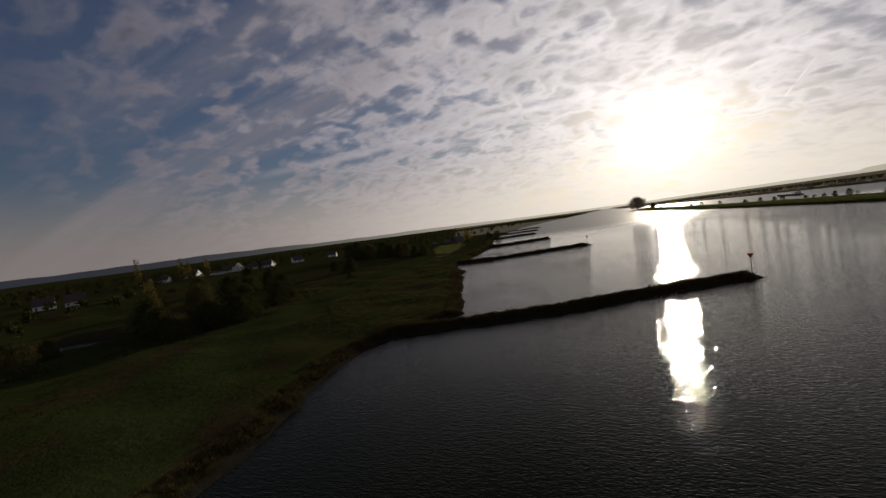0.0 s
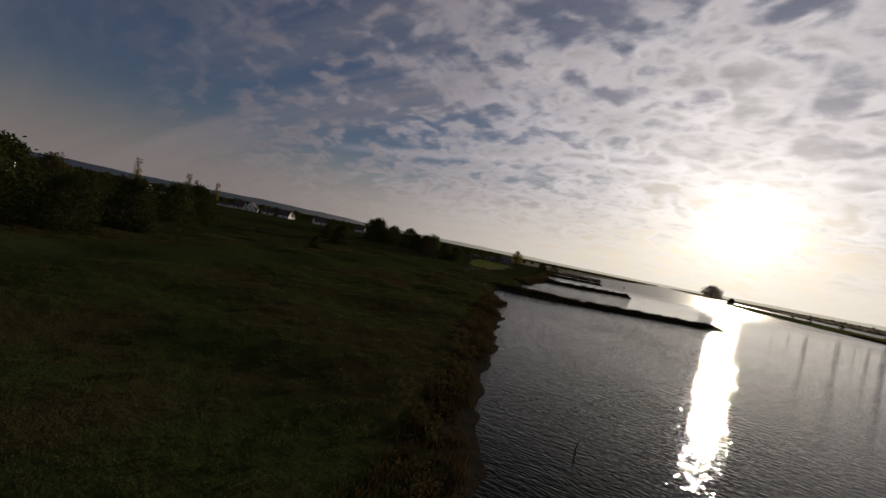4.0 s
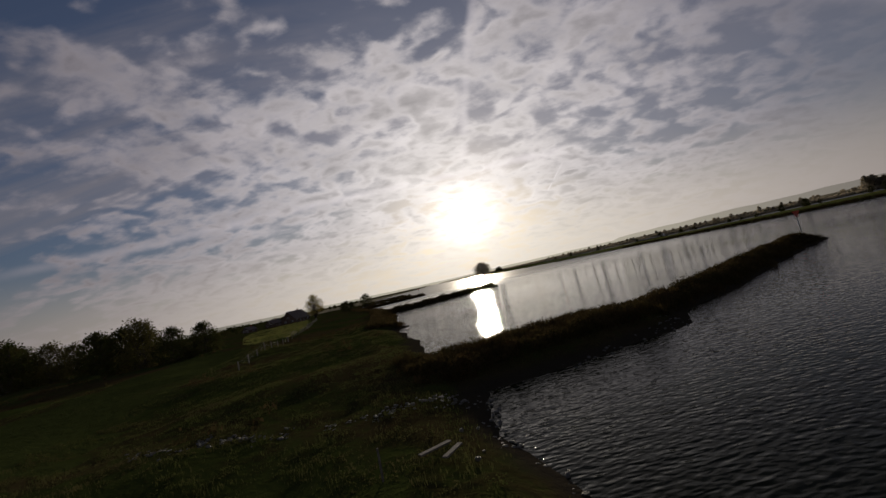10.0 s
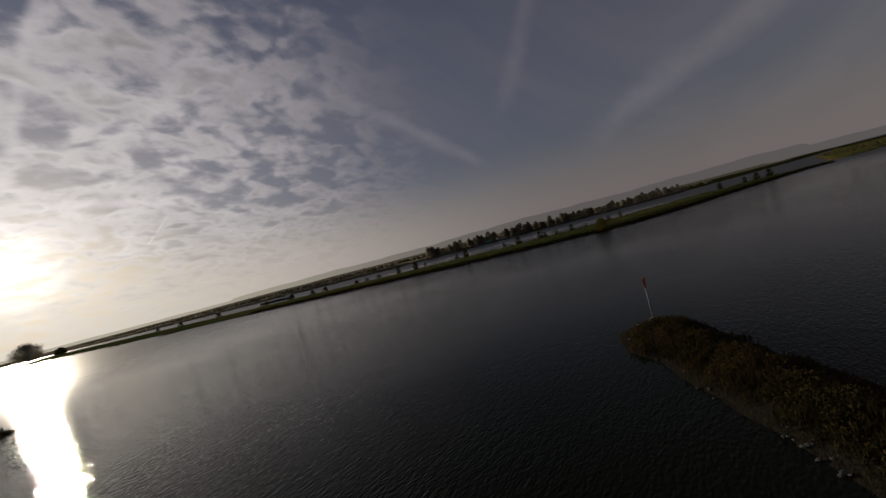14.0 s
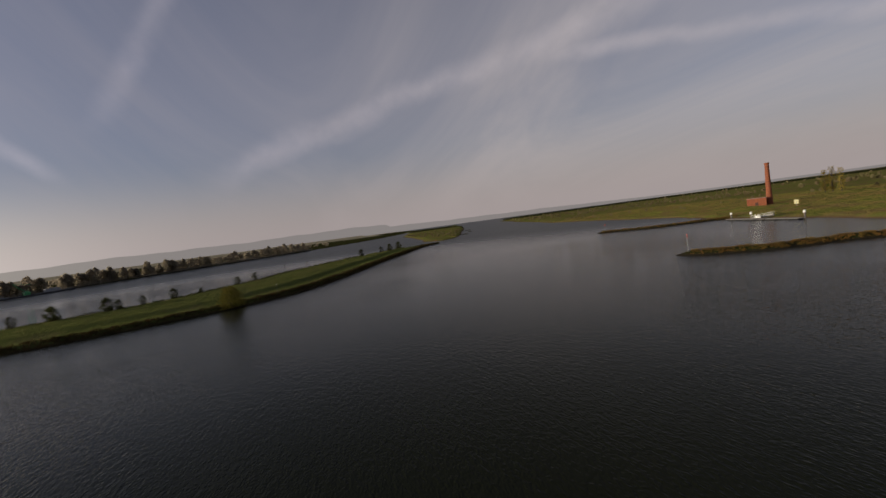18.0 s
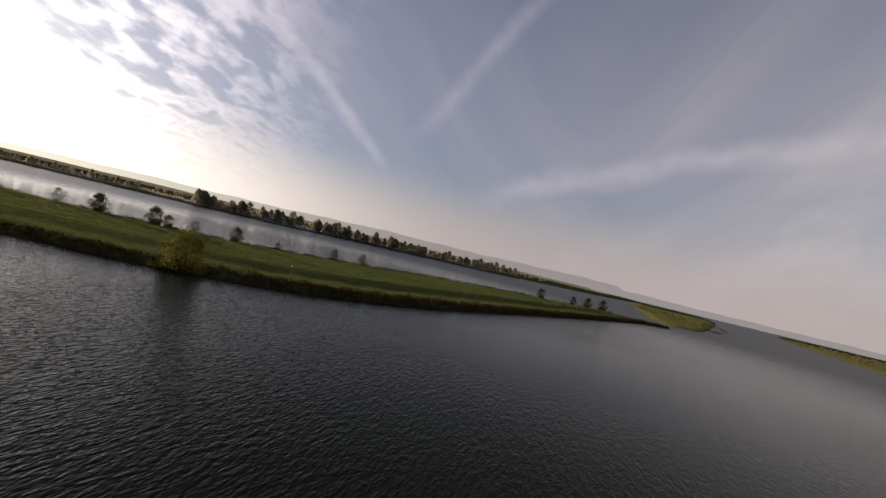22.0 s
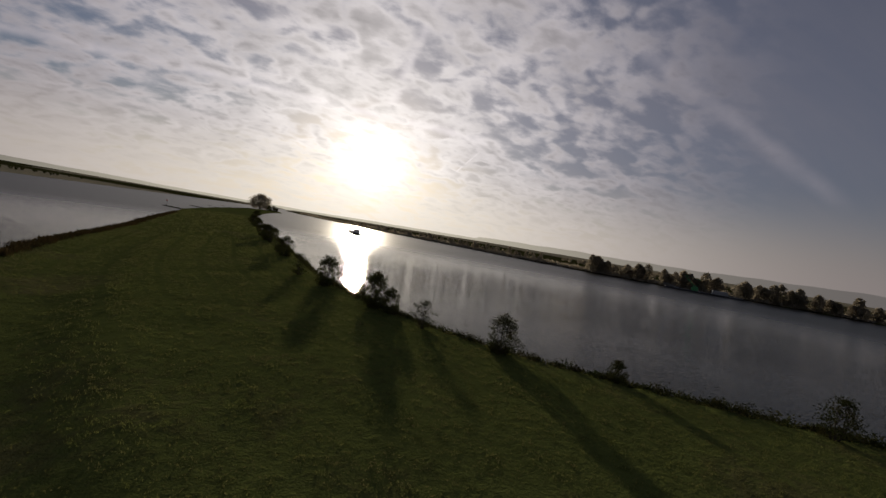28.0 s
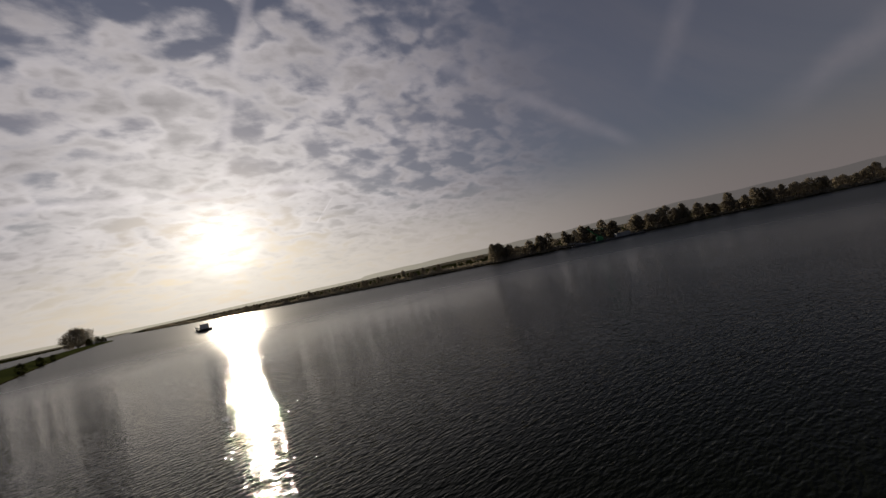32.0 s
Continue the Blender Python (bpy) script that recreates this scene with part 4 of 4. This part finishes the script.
p = spots(5200, -150, -60, 20, 260, 336, lambda x, y, z: (z > 1.0) & (line_distance(x, y, MOWN) > 9) & (waves(x, y, 30.0, 77) > 0.15))
mounds("meadow_brush", "dark brown brush on the rough meadow", "scrub", p, heights(p, 0.25, 0.9, 9.0, 146), 1.1, 34, 0.1, BRUSH, 156)


def far_woods(name, label, boxes, seed, mat):
    """Many small far trees as clumps of leaf planes in one mesh."""
    rng = np.random.RandomState(seed)
    vs = []
    for x0, x1, y0, y1, count, lo, hi in boxes:
        x, y = rng.uniform(x0, x1, count), rng.uniform(y0, y1, count)
        z = height(x, y)[0]
        for cx, cy, cz in zip(x[z > 0.8], y[z > 0.8], z[z > 0.8]):
            t = rng.uniform(lo, hi)
            m = 64
            d = rng.normal(0, 1, (m, 3))
            d /= np.linalg.norm(d, axis=1)[:, None]
            c = np.array([cx, cy, cz + t * 0.52]) + d * np.array([t * 0.42, t * 0.42, t * 0.42]) * rng.uniform(0.4, 1.0, (m, 1))
            u = rng.normal(0, 1, (m, 3))
            u /= np.linalg.norm(u, axis=1)[:, None]
            w = np.cross(u, rng.normal(0, 1, (m, 3)))
            w /= np.linalg.norm(w, axis=1)[:, None]
            s = t * 0.13
            vs.append(np.stack([c - u * s, c + w * s * 0.8, c + u * s, c - w * s * 0.7], 1).reshape(-1, 3))
    v = np.concatenate(vs)
    n = len(v) // 4
    me = bpy.data.meshes.new(name)
    me.vertices.add(len(v))
    me.vertices.foreach_set("co", v.ravel())
    me.loops.add(n * 4)
    me.loops.foreach_set("vertex_index", np.arange(n * 4, dtype=np.int32))
    me.polygons.add(n)
    me.polygons.foreach_set("loop_start", np.arange(0, n * 4, 4, dtype=np.int32))
    me.update()
    me.materials.append(mat)
    return tagged(new(name, me), label, "woods", kind="stuff")


far_woods("far_woods", "dark far woods and hedges behind the meadow", [(-900, -430, 150, 900, 420, 5, 10), (-520, -190, 470, 1300, 160, 4, 8), (-420, -170, 60, 170, 50, 3, 7), (-700, -320, -50, 230, 160, 5, 9)], 61, LEAF_DARK)
far_woods("far_lake_woods", "woods beyond the far lake shore", [(640, 1000, 640, 1000, 90, 6, 11), (900, 1500, 250, 600, 90, 6, 11)], 62, LEAF_HAZED)
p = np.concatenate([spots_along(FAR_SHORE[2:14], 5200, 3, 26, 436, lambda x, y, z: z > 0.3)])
mounds("far_shore_scrub", "scrub and reeds along the far lake shore", "scrub", p, heights(p, 1.6, 6.0, 60.0, 147), 1.0, 14, 0.9, LEAF_HAZED, 157)
far_woods("downstream_scrub", "autumn scrub and trees on the downstream banks", [(300, 700, -90, -30, 40, 2, 4), (500, 1300, -420, -180, 90, 3, 6), (540, 1000, 60, 120, 40, 2, 4), (100, 420, -420, -300, 60, 4, 7), (420, 760, -290, -200, 60, 3, 6), (180, 420, -150, -120, 16, 2, 4), (150, 300, -260, -180, 40, 3, 6), (600, 1000, -300, -110, 90, 3, 6), (100, 1100, -800, -230, 150, 3, 7), (500, 1000, 10, 110, 60, 2, 5)], 63, LEAF_SCRUB)


# ---- beacons on the groynes ----
def beacon(x, y, tall=4.2, top="triangle", label="steel beacon with a red downward triangle on the groyne", turn=0.0):
    z = land(x, y)
    t = thing("beacon", label, "beacon", (x, y, z), turn, "groyne beacons")
    part("base_block", add_box(bmesh.new(), -0.35, 0.35, -0.35, 0.35, -0.5, 0.25, 0.05), STONE, t)
    part("pole", add_tube(bmesh.new(), [(0, 0, 0), (0, 0, tall * 0.5), (0, 0, tall)], [0.08, 0.075, 0.065], 10), STEEL, t, smooth=True)
    bm = bmesh.new()
    if top == "triangle":
        for s in (-0.05, 0.05):
            vs = [bm.verts.new(q) for q in ((-0.62, s, tall + 0.35), (0.62, s, tall + 0.35), (0.0, s, tall - 0.75))]
            bm.faces.new(vs if s > 0 else vs[::-1])
        bm.verts.ensure_lookup_table()
        for a, b in ((0, 1), (1, 2), (2, 0)):
            bm.faces.new((bm.verts[a], bm.verts[b], bm.verts[b + 3], bm.verts[a + 3]))
    else:
        add_tube(bm, [(0, 0, tall - 0.7), (0, 0, tall - 0.68), (0, 0, tall - 0.02), (0, 0, tall)], [0.26, 0.3, 0.3, 0.26], 14)
    part("topmark", bm, RED, t, "red painted topmark")
    bm = bmesh.new()
    for k in (0.82, 0.9):
        add_tube(bm, [(0, 0, tall * k - 0.03), (0, 0, tall * k + 0.03)], [0.11, 0.11], 10)
    part("bracket", bm, STEEL, t)
    return t


beacon(29.6, 101.2, 3.9)
beacon(-4.6, 227.9, 3.7)
beacon(-38, 329, 3.9)
beacon(-65, 450.5, 3.9)
beacon(126.8, 152, 4.2, turn=-40)
beacon(237.6, 95, 3.8, "can", "red steel beacon on the further groyne")
beacon(407, 151, 3.6, "can", "red and white beacon at the spit's tip")
beacon(99.5, 639, 3.6)
beacon(567, 58.7, 3.6, "can")

# ---- brickworks chimney ----
cx, cy = 236.0, -26.0
cz = land(cx, cy)
chimney = thing("chimney", "tall tapered red brick factory chimney beside a brick stump", "chimney", (cx, cy, cz), 20)
part("shaft", add_tube(bmesh.new(), [(0, 0, -0.5), (0, 0, 8), (0, 0, 18), (0, 0, 25.4)], [1.75, 1.55, 1.3, 1.12], 16), BRICK, chimney)
part("crown", add_tube(bmesh.new(), [(0, 0, 25.4), (0, 0, 25.5), (0, 0, 26.3), (0, 0, 26.4)], [1.15, 1.36, 1.36, 1.2], 16), BRICK, chimney)
for k in range(15):
    z = 2.0 + k * 1.55
    r = 1.75 - 0.025 * z + 0.03
    part("iron_band", add_tube(bmesh.new(), [(0, 0, z), (0, 0, z + 0.16)], [r, r - 0.004], 16), IRON, chimney)
kiln = thing("kiln_stump", "low broad red brick kiln base in the meadow", "ruin", (cx + 4.6, cy + 4.6, land(cx + 4.6, cy + 4.6)), 35)
bm = bmesh.new()
add_box(bm, -5.0, 5.0, -3.4, 3.4, -0.4, 4.6, 0.08)
part("wall", bm, BRICK, kiln)
part("capping", add_box(bmesh.new(), -5.2, 5.2, -3.6, 3.6, 4.603, 4.95, 0.06), MORTAR, kiln)
# no opening is cut: a dark slab paints the shade inside a doorway
part("doorway", add_box(bmesh.new(), -0.8, 0.8, 3.4, 3.46, 0.0, 2.2), IRON, kiln, "dark slab painted as a shaded doorway")

# ---- landing stage ----
ax, ay, bx, by = 198.0, 53.5, 157.0, 65.0
turn = math.degrees(math.atan2(by - ay, bx - ax))
L = math.hypot(bx - ax, by - ay)
stage = thing("pontoon", "long grey floating landing stage with white-capped piles", "pontoon", (ax, ay, 0), turn)
for k in range(7):
    w = L / 7
    part("deck_section", add_box(bmesh.new(), k * w + 0.06, (k + 1) * w - 0.06, -1.4, 1.4, 0.42, 0.62, 0.04), DECK, stage)
    part("float", add_box(bmesh.new(), k * w + 0.6, (k + 1) * w - 0.6, -1.2, 1.2, -0.4, 0.417, 0.1), BLACK, stage)
    part("fender", add_box(bmesh.new(), k * w + 0.5, k * w + 0.8, -1.55, -1.42, 0.1, 0.75, 0.03), WOOD, stage)
for f in (0.0, 0.31, 0.985):
    pile = part("pile", add_tube(bmesh.new(), [(f * L, 1.75, -2), (f * L, 1.75, 3.1)], [0.36, 0.36], 12), WOOD, stage)
    part("pile_cap", add_tube(bmesh.new(), [(f * L, 1.75, 2.55), (f * L, 1.75, 2.6), (f * L, 1.75, 3.5), (f * L, 1.75, 3.56)], [0.4, 0.46, 0.46, 0.4], 12), WHITE, pile, "white flat-topped pile cap")
gang = thing("gangway", "white steel truss gangway from the landing stage to the bank", "gangway", (ax + (bx - ax) * 0.34 - 0.4, ay + (by - ay) * 0.34 - 1.5, 0.62), turn + 20)
gang.rotation_mode = "XYZ"
rise = 0.13
part("walkway", add_tube(bmesh.new(), [(-0.2, 0, 0.08), (9.0, 0, 0.08 + 9 * rise)], [0.55, 0.55], 4), DECK, gang)
for s in (-0.62, 0.62):
    part("handrail", add_tube(bmesh.new(), [(-0.2, s, 1.2), (9.0, s, 1.2 + 9 * rise)], [0.06, 0.06], 6), WHITE, gang)
    part("chord", add_tube(bmesh.new(), [(-0.2, s, 0.15), (9.0, s, 0.15 + 9 * rise)], [0.06, 0.06], 6), WHITE, gang)
    for k in range(7):
        u = k * 1.28
        part("brace", add_tube(bmesh.new(), [(u, s, 0.15 + u * rise), (u + 0.64, s, 1.18 + u * rise), (u + 1.24, s, 0.15 + u * rise + 0.16)], [0.045, 0.045, 0.045], 5), WHITE, gang)
panel = thing("information_sign", "white information sign with dark bars on the landing stage", "sign", (ax + (bx - ax) * 0.465, ay + (by - ay) * 0.465, 0.62), turn)
for q in (-1.1, 1.1):
    part("post", add_tube(bmesh.new(), [(q, 0, 0), (q, 0, 0.9)], [0.05, 0.05], 7), STEEL, panel)
board = part("board", add_box(bmesh.new(), -1.4, 1.4, -0.1, -0.055, 0.35, 1.35, 0.02), WHITE, panel)
for q, r in ((1.05, 0.9), (0.8, 0.7), (0.55, 0.8)):
    part("bar", add_box(bmesh.new(), -r, r, -0.112, -0.102, q, q + 0.12), BLACK, board)
for k in range(10):
    f = 0.5 + k * (L - 1.0) / 9
    part("rail_post", add_tube(bmesh.new(), [(f, 1.25, 0.6), (f, 1.25, 1.5)], [0.035, 0.035], 6), WOOD, stage)
part("handrail", add_tube(bmesh.new(), [(0.5, 1.25, 1.5), (L * 0.33, 1.25, 1.5)], [0.04, 0.04], 6), WOOD, stage)


def hull(length, beam, depth, low, sides=9, bow=2.2):
    """A boat's hull: sections from stern to bow."""
    bm = bmesh.new()
    rows = []
    for k in range(sides):
        f = k / (sides - 1)
        w = beam / 2 * (1 - f ** bow) ** 0.6 if f < 1 else 0.02
        x = length * (f - 0.5)
        top = depth * (1 + 0.18 * f * f)
        rows.append([bm.verts.new(q) for q in ((x, -w, top), (x, -w * 0.85, low * 0.2), (x, -w * 0.3, low), (x, w * 0.3, low), (x, w * 0.85, low * 0.2), (x, w, top))])
    for a, b in zip(rows, rows[1:]):
        for j in range(5):
            bm.faces.new((a[j], b[j], b[j + 1], a[j + 1]))
        bm.faces.new((a[5], b[5], b[0], a[0]))
    bm.faces.new(rows[0])
    return bm


sign = thing("notice_board", "pale yellow shipping notice board on a post", "sign", (194, 13, land(194, 13)), 35)
part("post", add_tube(bmesh.new(), [(0, 0, -0.4), (0, 0, 2.4)], [0.07, 0.07], 8), STEEL, sign)
part("board", add_box(bmesh.new(), -0.9, 0.9, -0.09, -0.03, 1.2, 3.3, 0.02), YELLOW_SIGN, sign)

# ---- boats on the lake ----
barge = thing("cargo_barge", "long dark river barge sailing on the lake", "ship", (252, 706, 0), 88)
part("hull", hull(78, 9, 1.9, -1.6, 14, 5), BLACK, barge)
part("hatch_cover", add_box(bmesh.new(), -24, 30, -3.6, 3.6, 2.02, 2.9, 0.2), STEEL, barge)
house = part("wheelhouse", add_box(bmesh.new(), -36, -30, -2.6, 2.6, 1.95, 5.2, 0.15), WHITE, barge)
part("window_band", add_box(bmesh.new(), -29.98, -29.93, -2.3, 2.3, 3.9, 4.8), GLASS, house)
part("mast", add_tube(bmesh.new(), [(33, 0, 2), (33, 0, 6)], [0.12, 0.06], 6), STEEL, barge)
work = thing("dredger", "dark work pontoon with a green crane by the far shore", "ship", (562, 548, 0), -40)
part("pontoon_hull", add_box(bmesh.new(), -32, 32, -6, 6, -1, 1.6, 0.3), BLACK, work)
part("deckhouse", add_box(bmesh.new(), 8, 20, -3.5, 3.5, 1.603, 5.0, 0.2), STEEL, work)
crane = part("crane_cab", add_box(bmesh.new(), -9, -4, -2.2, 2.2, 1.603, 5.2, 0.25), GREEN_PAINT, work)
part("crane_boom", add_tube(bmesh.new(), [(-6, 0, 4.5), (-12, 0, 10), (-16, 0, 15)], [0.5, 0.4, 0.25], 6), GREEN_PAINT, crane)
part("crane_boom", add_tube(bmesh.new(), [(-6, 0, 5.0), (-2, 0, 12), (-15.5, 0, 14.6)], [0.3, 0.25, 0.15], 6), GREEN_PAINT, crane)
part("conveyor", add_tube(bmesh.new(), [(-20, 0, 1.6), (-34, 0, 4.2)], [0.5, 0.4], 6), STEEL, work)
for x, y in ((391, 283), (391, 266)):
    b = thing("mooring_post", "dark wooden mooring post standing in the lake", "post", (x, y, 0), 0, "mooring posts in the lake")
    part("pile", add_tube(bmesh.new(), [(0, 0, -2), (0, 0, 1.8)], [0.25, 0.22], 8), WOOD, b)
    part("cap", add_tube(bmesh.new(), [(0, 0, 1.8), (0, 0, 2.0)], [0.3, 0.26], 8), BLACK, b)

# ---- houses ----
def house_thing(x, y, turn, long=9.0, deep=8.0, wall=3.0, ridge=4.2, walls=None, label="white gabled house with a dark tiled roof", name="house", windows=3):
    h = thing(name, label, "house", (x, y, land(x, y) - 0.05), turn, "village houses" if name == "house" else "")
    bm = bmesh.new()
    a, b = long / 2, deep / 2
    v = [bm.verts.new(q) for q in ((-a, -b, 0), (a, -b, 0), (a, b, 0), (-a, b, 0), (-a, -b, wall), (a, -b, wall), (a, b, wall), (-a, b, wall), (-a, 0, wall + ridge), (a, 0, wall + ridge))]
    for f in ((0, 1, 5, 4), (2, 3, 7, 6), (0, 4, 8, 7, 3), (1, 2, 6, 9, 5)):
        bm.faces.new([v[i] for i in f])
    part("wall", bm, walls or WHITE, h)
    for s in (-1, 1):
        bm = bmesh.new()
        e, t = 0.5, 0.22
        lo, hi = wall - ridge / b * e, wall + ridge
        q = [(-a - 0.4, s * (b + e), lo), (a + 0.4, s * (b + e), lo), (a + 0.4, 0, hi), (-a - 0.4, 0, hi)]
        q += [(px, py, pz + t) for px, py, pz in q]
        w = [bm.verts.new(p) for p in q]
        for f in ((0, 1, 2, 3), (4, 5, 6, 7), (0, 1, 5, 4), (1, 2, 6, 5), (2, 3, 7, 6), (3, 0, 4, 7)):
            bm.faces.new([w[i] for i in f])
        roof = part("roof", bm, ROOF, h)
    part("chimney", add_box(bmesh.new(), a * 0.4, a * 0.4 + 0.7, -0.35, 0.35, wall + ridge - 0.8, wall + ridge + 1.0, 0.03), BRICK, roof)
    for k in range(windows):
        x0 = -a + long * (k + 0.5) / windows
        for s in (-1, 1):
            win = part("window", add_box(bmesh.new(), x0 - 0.6, x0 + 0.6, s * (b + 0.02), s * (b + 0.07), 0.9, 2.1), WHITE, h)
            part("pane", add_box(bmesh.new(), x0 - 0.5, x0 + 0.5, s * (b + 0.071), s * (b + 0.09), 1.0, 2.0), GLASS, win)
    for s in (-1, 1):
        for y0 in (-b * 0.45, b * 0.45):
            win = part("window", add_box(bmesh.new(), s * (a + 0.02), s * (a + 0.07), y0 - 0.6, y0 + 0.6, 0.9, 2.1), WHITE, h)
            part("pane", add_box(bmesh.new(), s * (a + 0.071), s * (a + 0.09), y0 - 0.5, y0 + 0.5, 1.0, 2.0), GLASS, win)
        win = part("window", add_box(bmesh.new(), s * (a + 0.02), s * (a + 0.07), -0.6, 0.6, wall + 0.5, wall + 1.6), WHITE, h)
        part("pane", add_box(bmesh.new(), s * (a + 0.071), s * (a + 0.09), -0.5, 0.5, wall + 0.6, wall + 1.5), GLASS, win)
    part("door", add_box(bmesh.new(), a * 0.05, a * 0.05 + 0.95, -b - 0.06, -b - 0.02, 0.0, 2.05), WOOD, h)
    return h


house_thing(-386, 301, 30, 12, 16, 3.2, 4.2)
house_thing(-381, 315, 32, 26, 6, 2.6, 1.2, label="long low white shed with many windows", name="shed", windows=9)
house_thing(-369, 329, 35, 9, 9, 3.0, 5.0)
house_thing(-365, 339, 120, 9, 9, 3.0, 5.2)
house_thing(-355, 349, 40, 10, 8, 2.8, 3.6)
house_thing(-346, 361, 30, 11, 9, 3.0, 4.8)
house_thing(-404, 266, 30, 9, 8, 3.0, 3.6)
house_thing(-398, 280, 30, 9, 8, 3.0, 3.4)
house_thing(-352, 372, 110, 10, 8, 3.0, 4.4)
house_thing(-330, 392, 60, 12, 8, 3.0, 4.2)
house_thing(-300, 470, 50, 12, 8, 3.0, 4.2)
house_thing(-315, 440, 20, 10, 8, 3.0, 4.0)
house_thing(-290, 150, 60, 9, 8, 3.0, 3.8)
house_thing(-296, 138, 60, 9, 8, 3.0, 3.8)
DARK_WALL = material("weathered_brick_wall", (0.13, 0.085, 0.06), 0.9, scale=0.6)
house_thing(-140.5, 423, 68, 13, 10, 2.6, 4.6, DARK_WALL, "dark brick farmhouse with a steep tiled roof", "farmhouse", 4)
house_thing(-156, 430, 68, 8, 6, 2.2, 2.2, DARK_WALL, "low dark barn beside the farmhouse", "barn", 2)
house_thing(-166, 418, 68, 6, 5, 2.0, 1.8, DARK_WALL, "small dark shed beside the farmhouse", "shed", 1)

# ---- field fence by the farm ----
fence = thing("fence", "weathered wooden post and wire fence along the field", "fence", (-88, 222, 0))
fx = [(-88, 222), (-92, 257), (-98, 290), (-108, 338), (-116, 375)]
posts = []
for (x0, y0), (x1, y1) in zip(fx, fx[1:]):
    k = max(2, int(math.hypot(x1 - x0, y1 - y0) / 4))
    for j in range(k):
        x, y = x0 + (x1 - x0) * j / k, y0 + (y1 - y0) * j / k
        posts.append((x, y, land(x, y)))
for x, y, z in posts:
    part("post", add_box(bmesh.new(), x + 88 - 0.06, x + 88 + 0.06, y - 222 - 0.06, y - 222 + 0.06, z - 0.3, z + 1.15, 0.015), WOOD, fence)
for lift in (0.6, 1.0):
    part("wire", add_tube(bmesh.new(), [(x + 88, y - 222, z + lift) for x, y, z in posts], [0.006] * len(posts), 4), BLACK, fence)

# ---- stakes, planks and snags ----
stake = thing("stake", "tall weathered wooden marking pole on the spit's bank", "stake", (186, 263.5, land(186, 263.5)), 10)
part("pole", add_tube(bmesh.new(), [(0, 0, -0.4), (0.05, 0.02, 3.5)], [0.055, 0.045], 8), WOOD, stake)
part("band", add_tube(bmesh.new(), [(0.047, 0.018, 3.1), (0.05, 0.02, 3.35)], [0.06, 0.058], 8), WHITE, stake)
for k, (x, y, a, ln) in enumerate(((-64.4, 180.8, 30, 1.1), (-63.9, 180.3, 55, 0.9))):
    pl = thing("plank", "weathered driftwood plank lying on the grass", "plank", (x, y, land(x, y) + 0.12), a)
    part("board", add_box(bmesh.new(), -ln / 2, ln / 2, -0.09, 0.09, 0.0, 0.05, 0.01), WOOD, pl)
st = thing("stake", "short weathered wooden stake in the grass", "stake", (-66.0, 180.3, land(-66.0, 180.3)), 0)
part("pole", add_tube(bmesh.new(), [(0, 0, -0.3), (0.02, 0, 1.0)], [0.035, 0.03], 7), WOOD, st)
for x, y in ((-64.0, 222.5), (-28, 102)):
    sn = thing("snag", "dead branch sticking out of the shallow water", "branch", (x, y, 0), x * 3)
    part("branch", add_tube(bmesh.new(), [(0, 0, -0.8), (0.1, 0, 0.3), (0.35, 0.1, 0.9)], [0.05, 0.04, 0.015], 6), BARK, sn)
    part("twig", add_tube(bmesh.new(), [(0.06, 0, 0.15), (-0.2, 0.1, 0.6)], [0.025, 0.008], 5), BARK, sn)


# ---- stones: the old stone row at the groyne's root, and rubble at the water ----
def stone_mesh(seed):
    rng = random.Random(seed)
    bm = bmesh.new()
    bmesh.ops.create_icosphere(bm, subdivisions=1, radius=0.5)
    for v in bm.verts:
        v.co *= rng.uniform(0.75, 1.15)
        v.co.z *= 0.6
    me = bpy.data.meshes.new("stone")
    bm.to_mesh(me), bm.free()
    me.materials.append(STONE)
    return me


STONES = [stone_mesh(k) for k in range(5)]


def stone_heap(name, label, line, count, spread, lo, hi, seed):
    rng = random.Random(seed)
    ox, oy = line[0]
    t = thing(name, label, "stones", (ox, oy, 0))
    for _ in range(count):
        f = rng.random() * (len(line) - 1)
        j = min(int(f), len(line) - 2)
        x = line[j][0] + (line[j + 1][0] - line[j][0]) * (f - j) + rng.gauss(0, spread)
        y = line[j][1] + (line[j + 1][1] - line[j][1]) * (f - j) + rng.gauss(0, spread)
        s = rng.uniform(lo, hi)
        z = land(x, y)
        if z < -0.25:
            continue
        ob = new("stone", rng.choice(STONES))
        ob.parent = t
        ob.matrix_basis = pose(x - ox, y - oy, z + s * 0.12, rng.uniform(-20, 20), rng.uniform(-20, 20), rng.uniform(0, 360)) @ Matrix.Diagonal((s, s * rng.uniform(0.6, 1), s * rng.uniform(0.6, 1), 1))
    return t


stone_heap("stone_row", "row of loose grey stones across the groyne's root", [(-79, 189), (-74, 187.8), (-69, 187.2), (-65, 187.6), (-61.5, 188.6)], 240, 0.5, 0.12, 0.3, 71)
stone_heap("shore_rubble", "dark rubble stones along the bay's waterline", [(-57.5, 170.5), (-60.4, 174), (-61.6, 180), (-62, 185), (-59.5, 188.5), (-54, 191.5), (-47, 195)], 260, 0.6, 0.1, 0.3, 72)
stone_heap("groyne_rubble", "pale rubble stones along the second groyne's waterline", [(-44, 207), (-37, 210.5), (-25, 219), (-8, 229.0), (-2.5, 229.4), (-1.8, 226.5)], 170, 0.35, 0.15, 0.38, 73)
stone_heap("groyne_rubble", "dark rubble stones around the first groyne's end", [(3, 80.5), (14, 90), (27, 98), (31.5, 101.5), (29, 104.5), (20, 101)], 150, 0.4, 0.15, 0.4, 74)
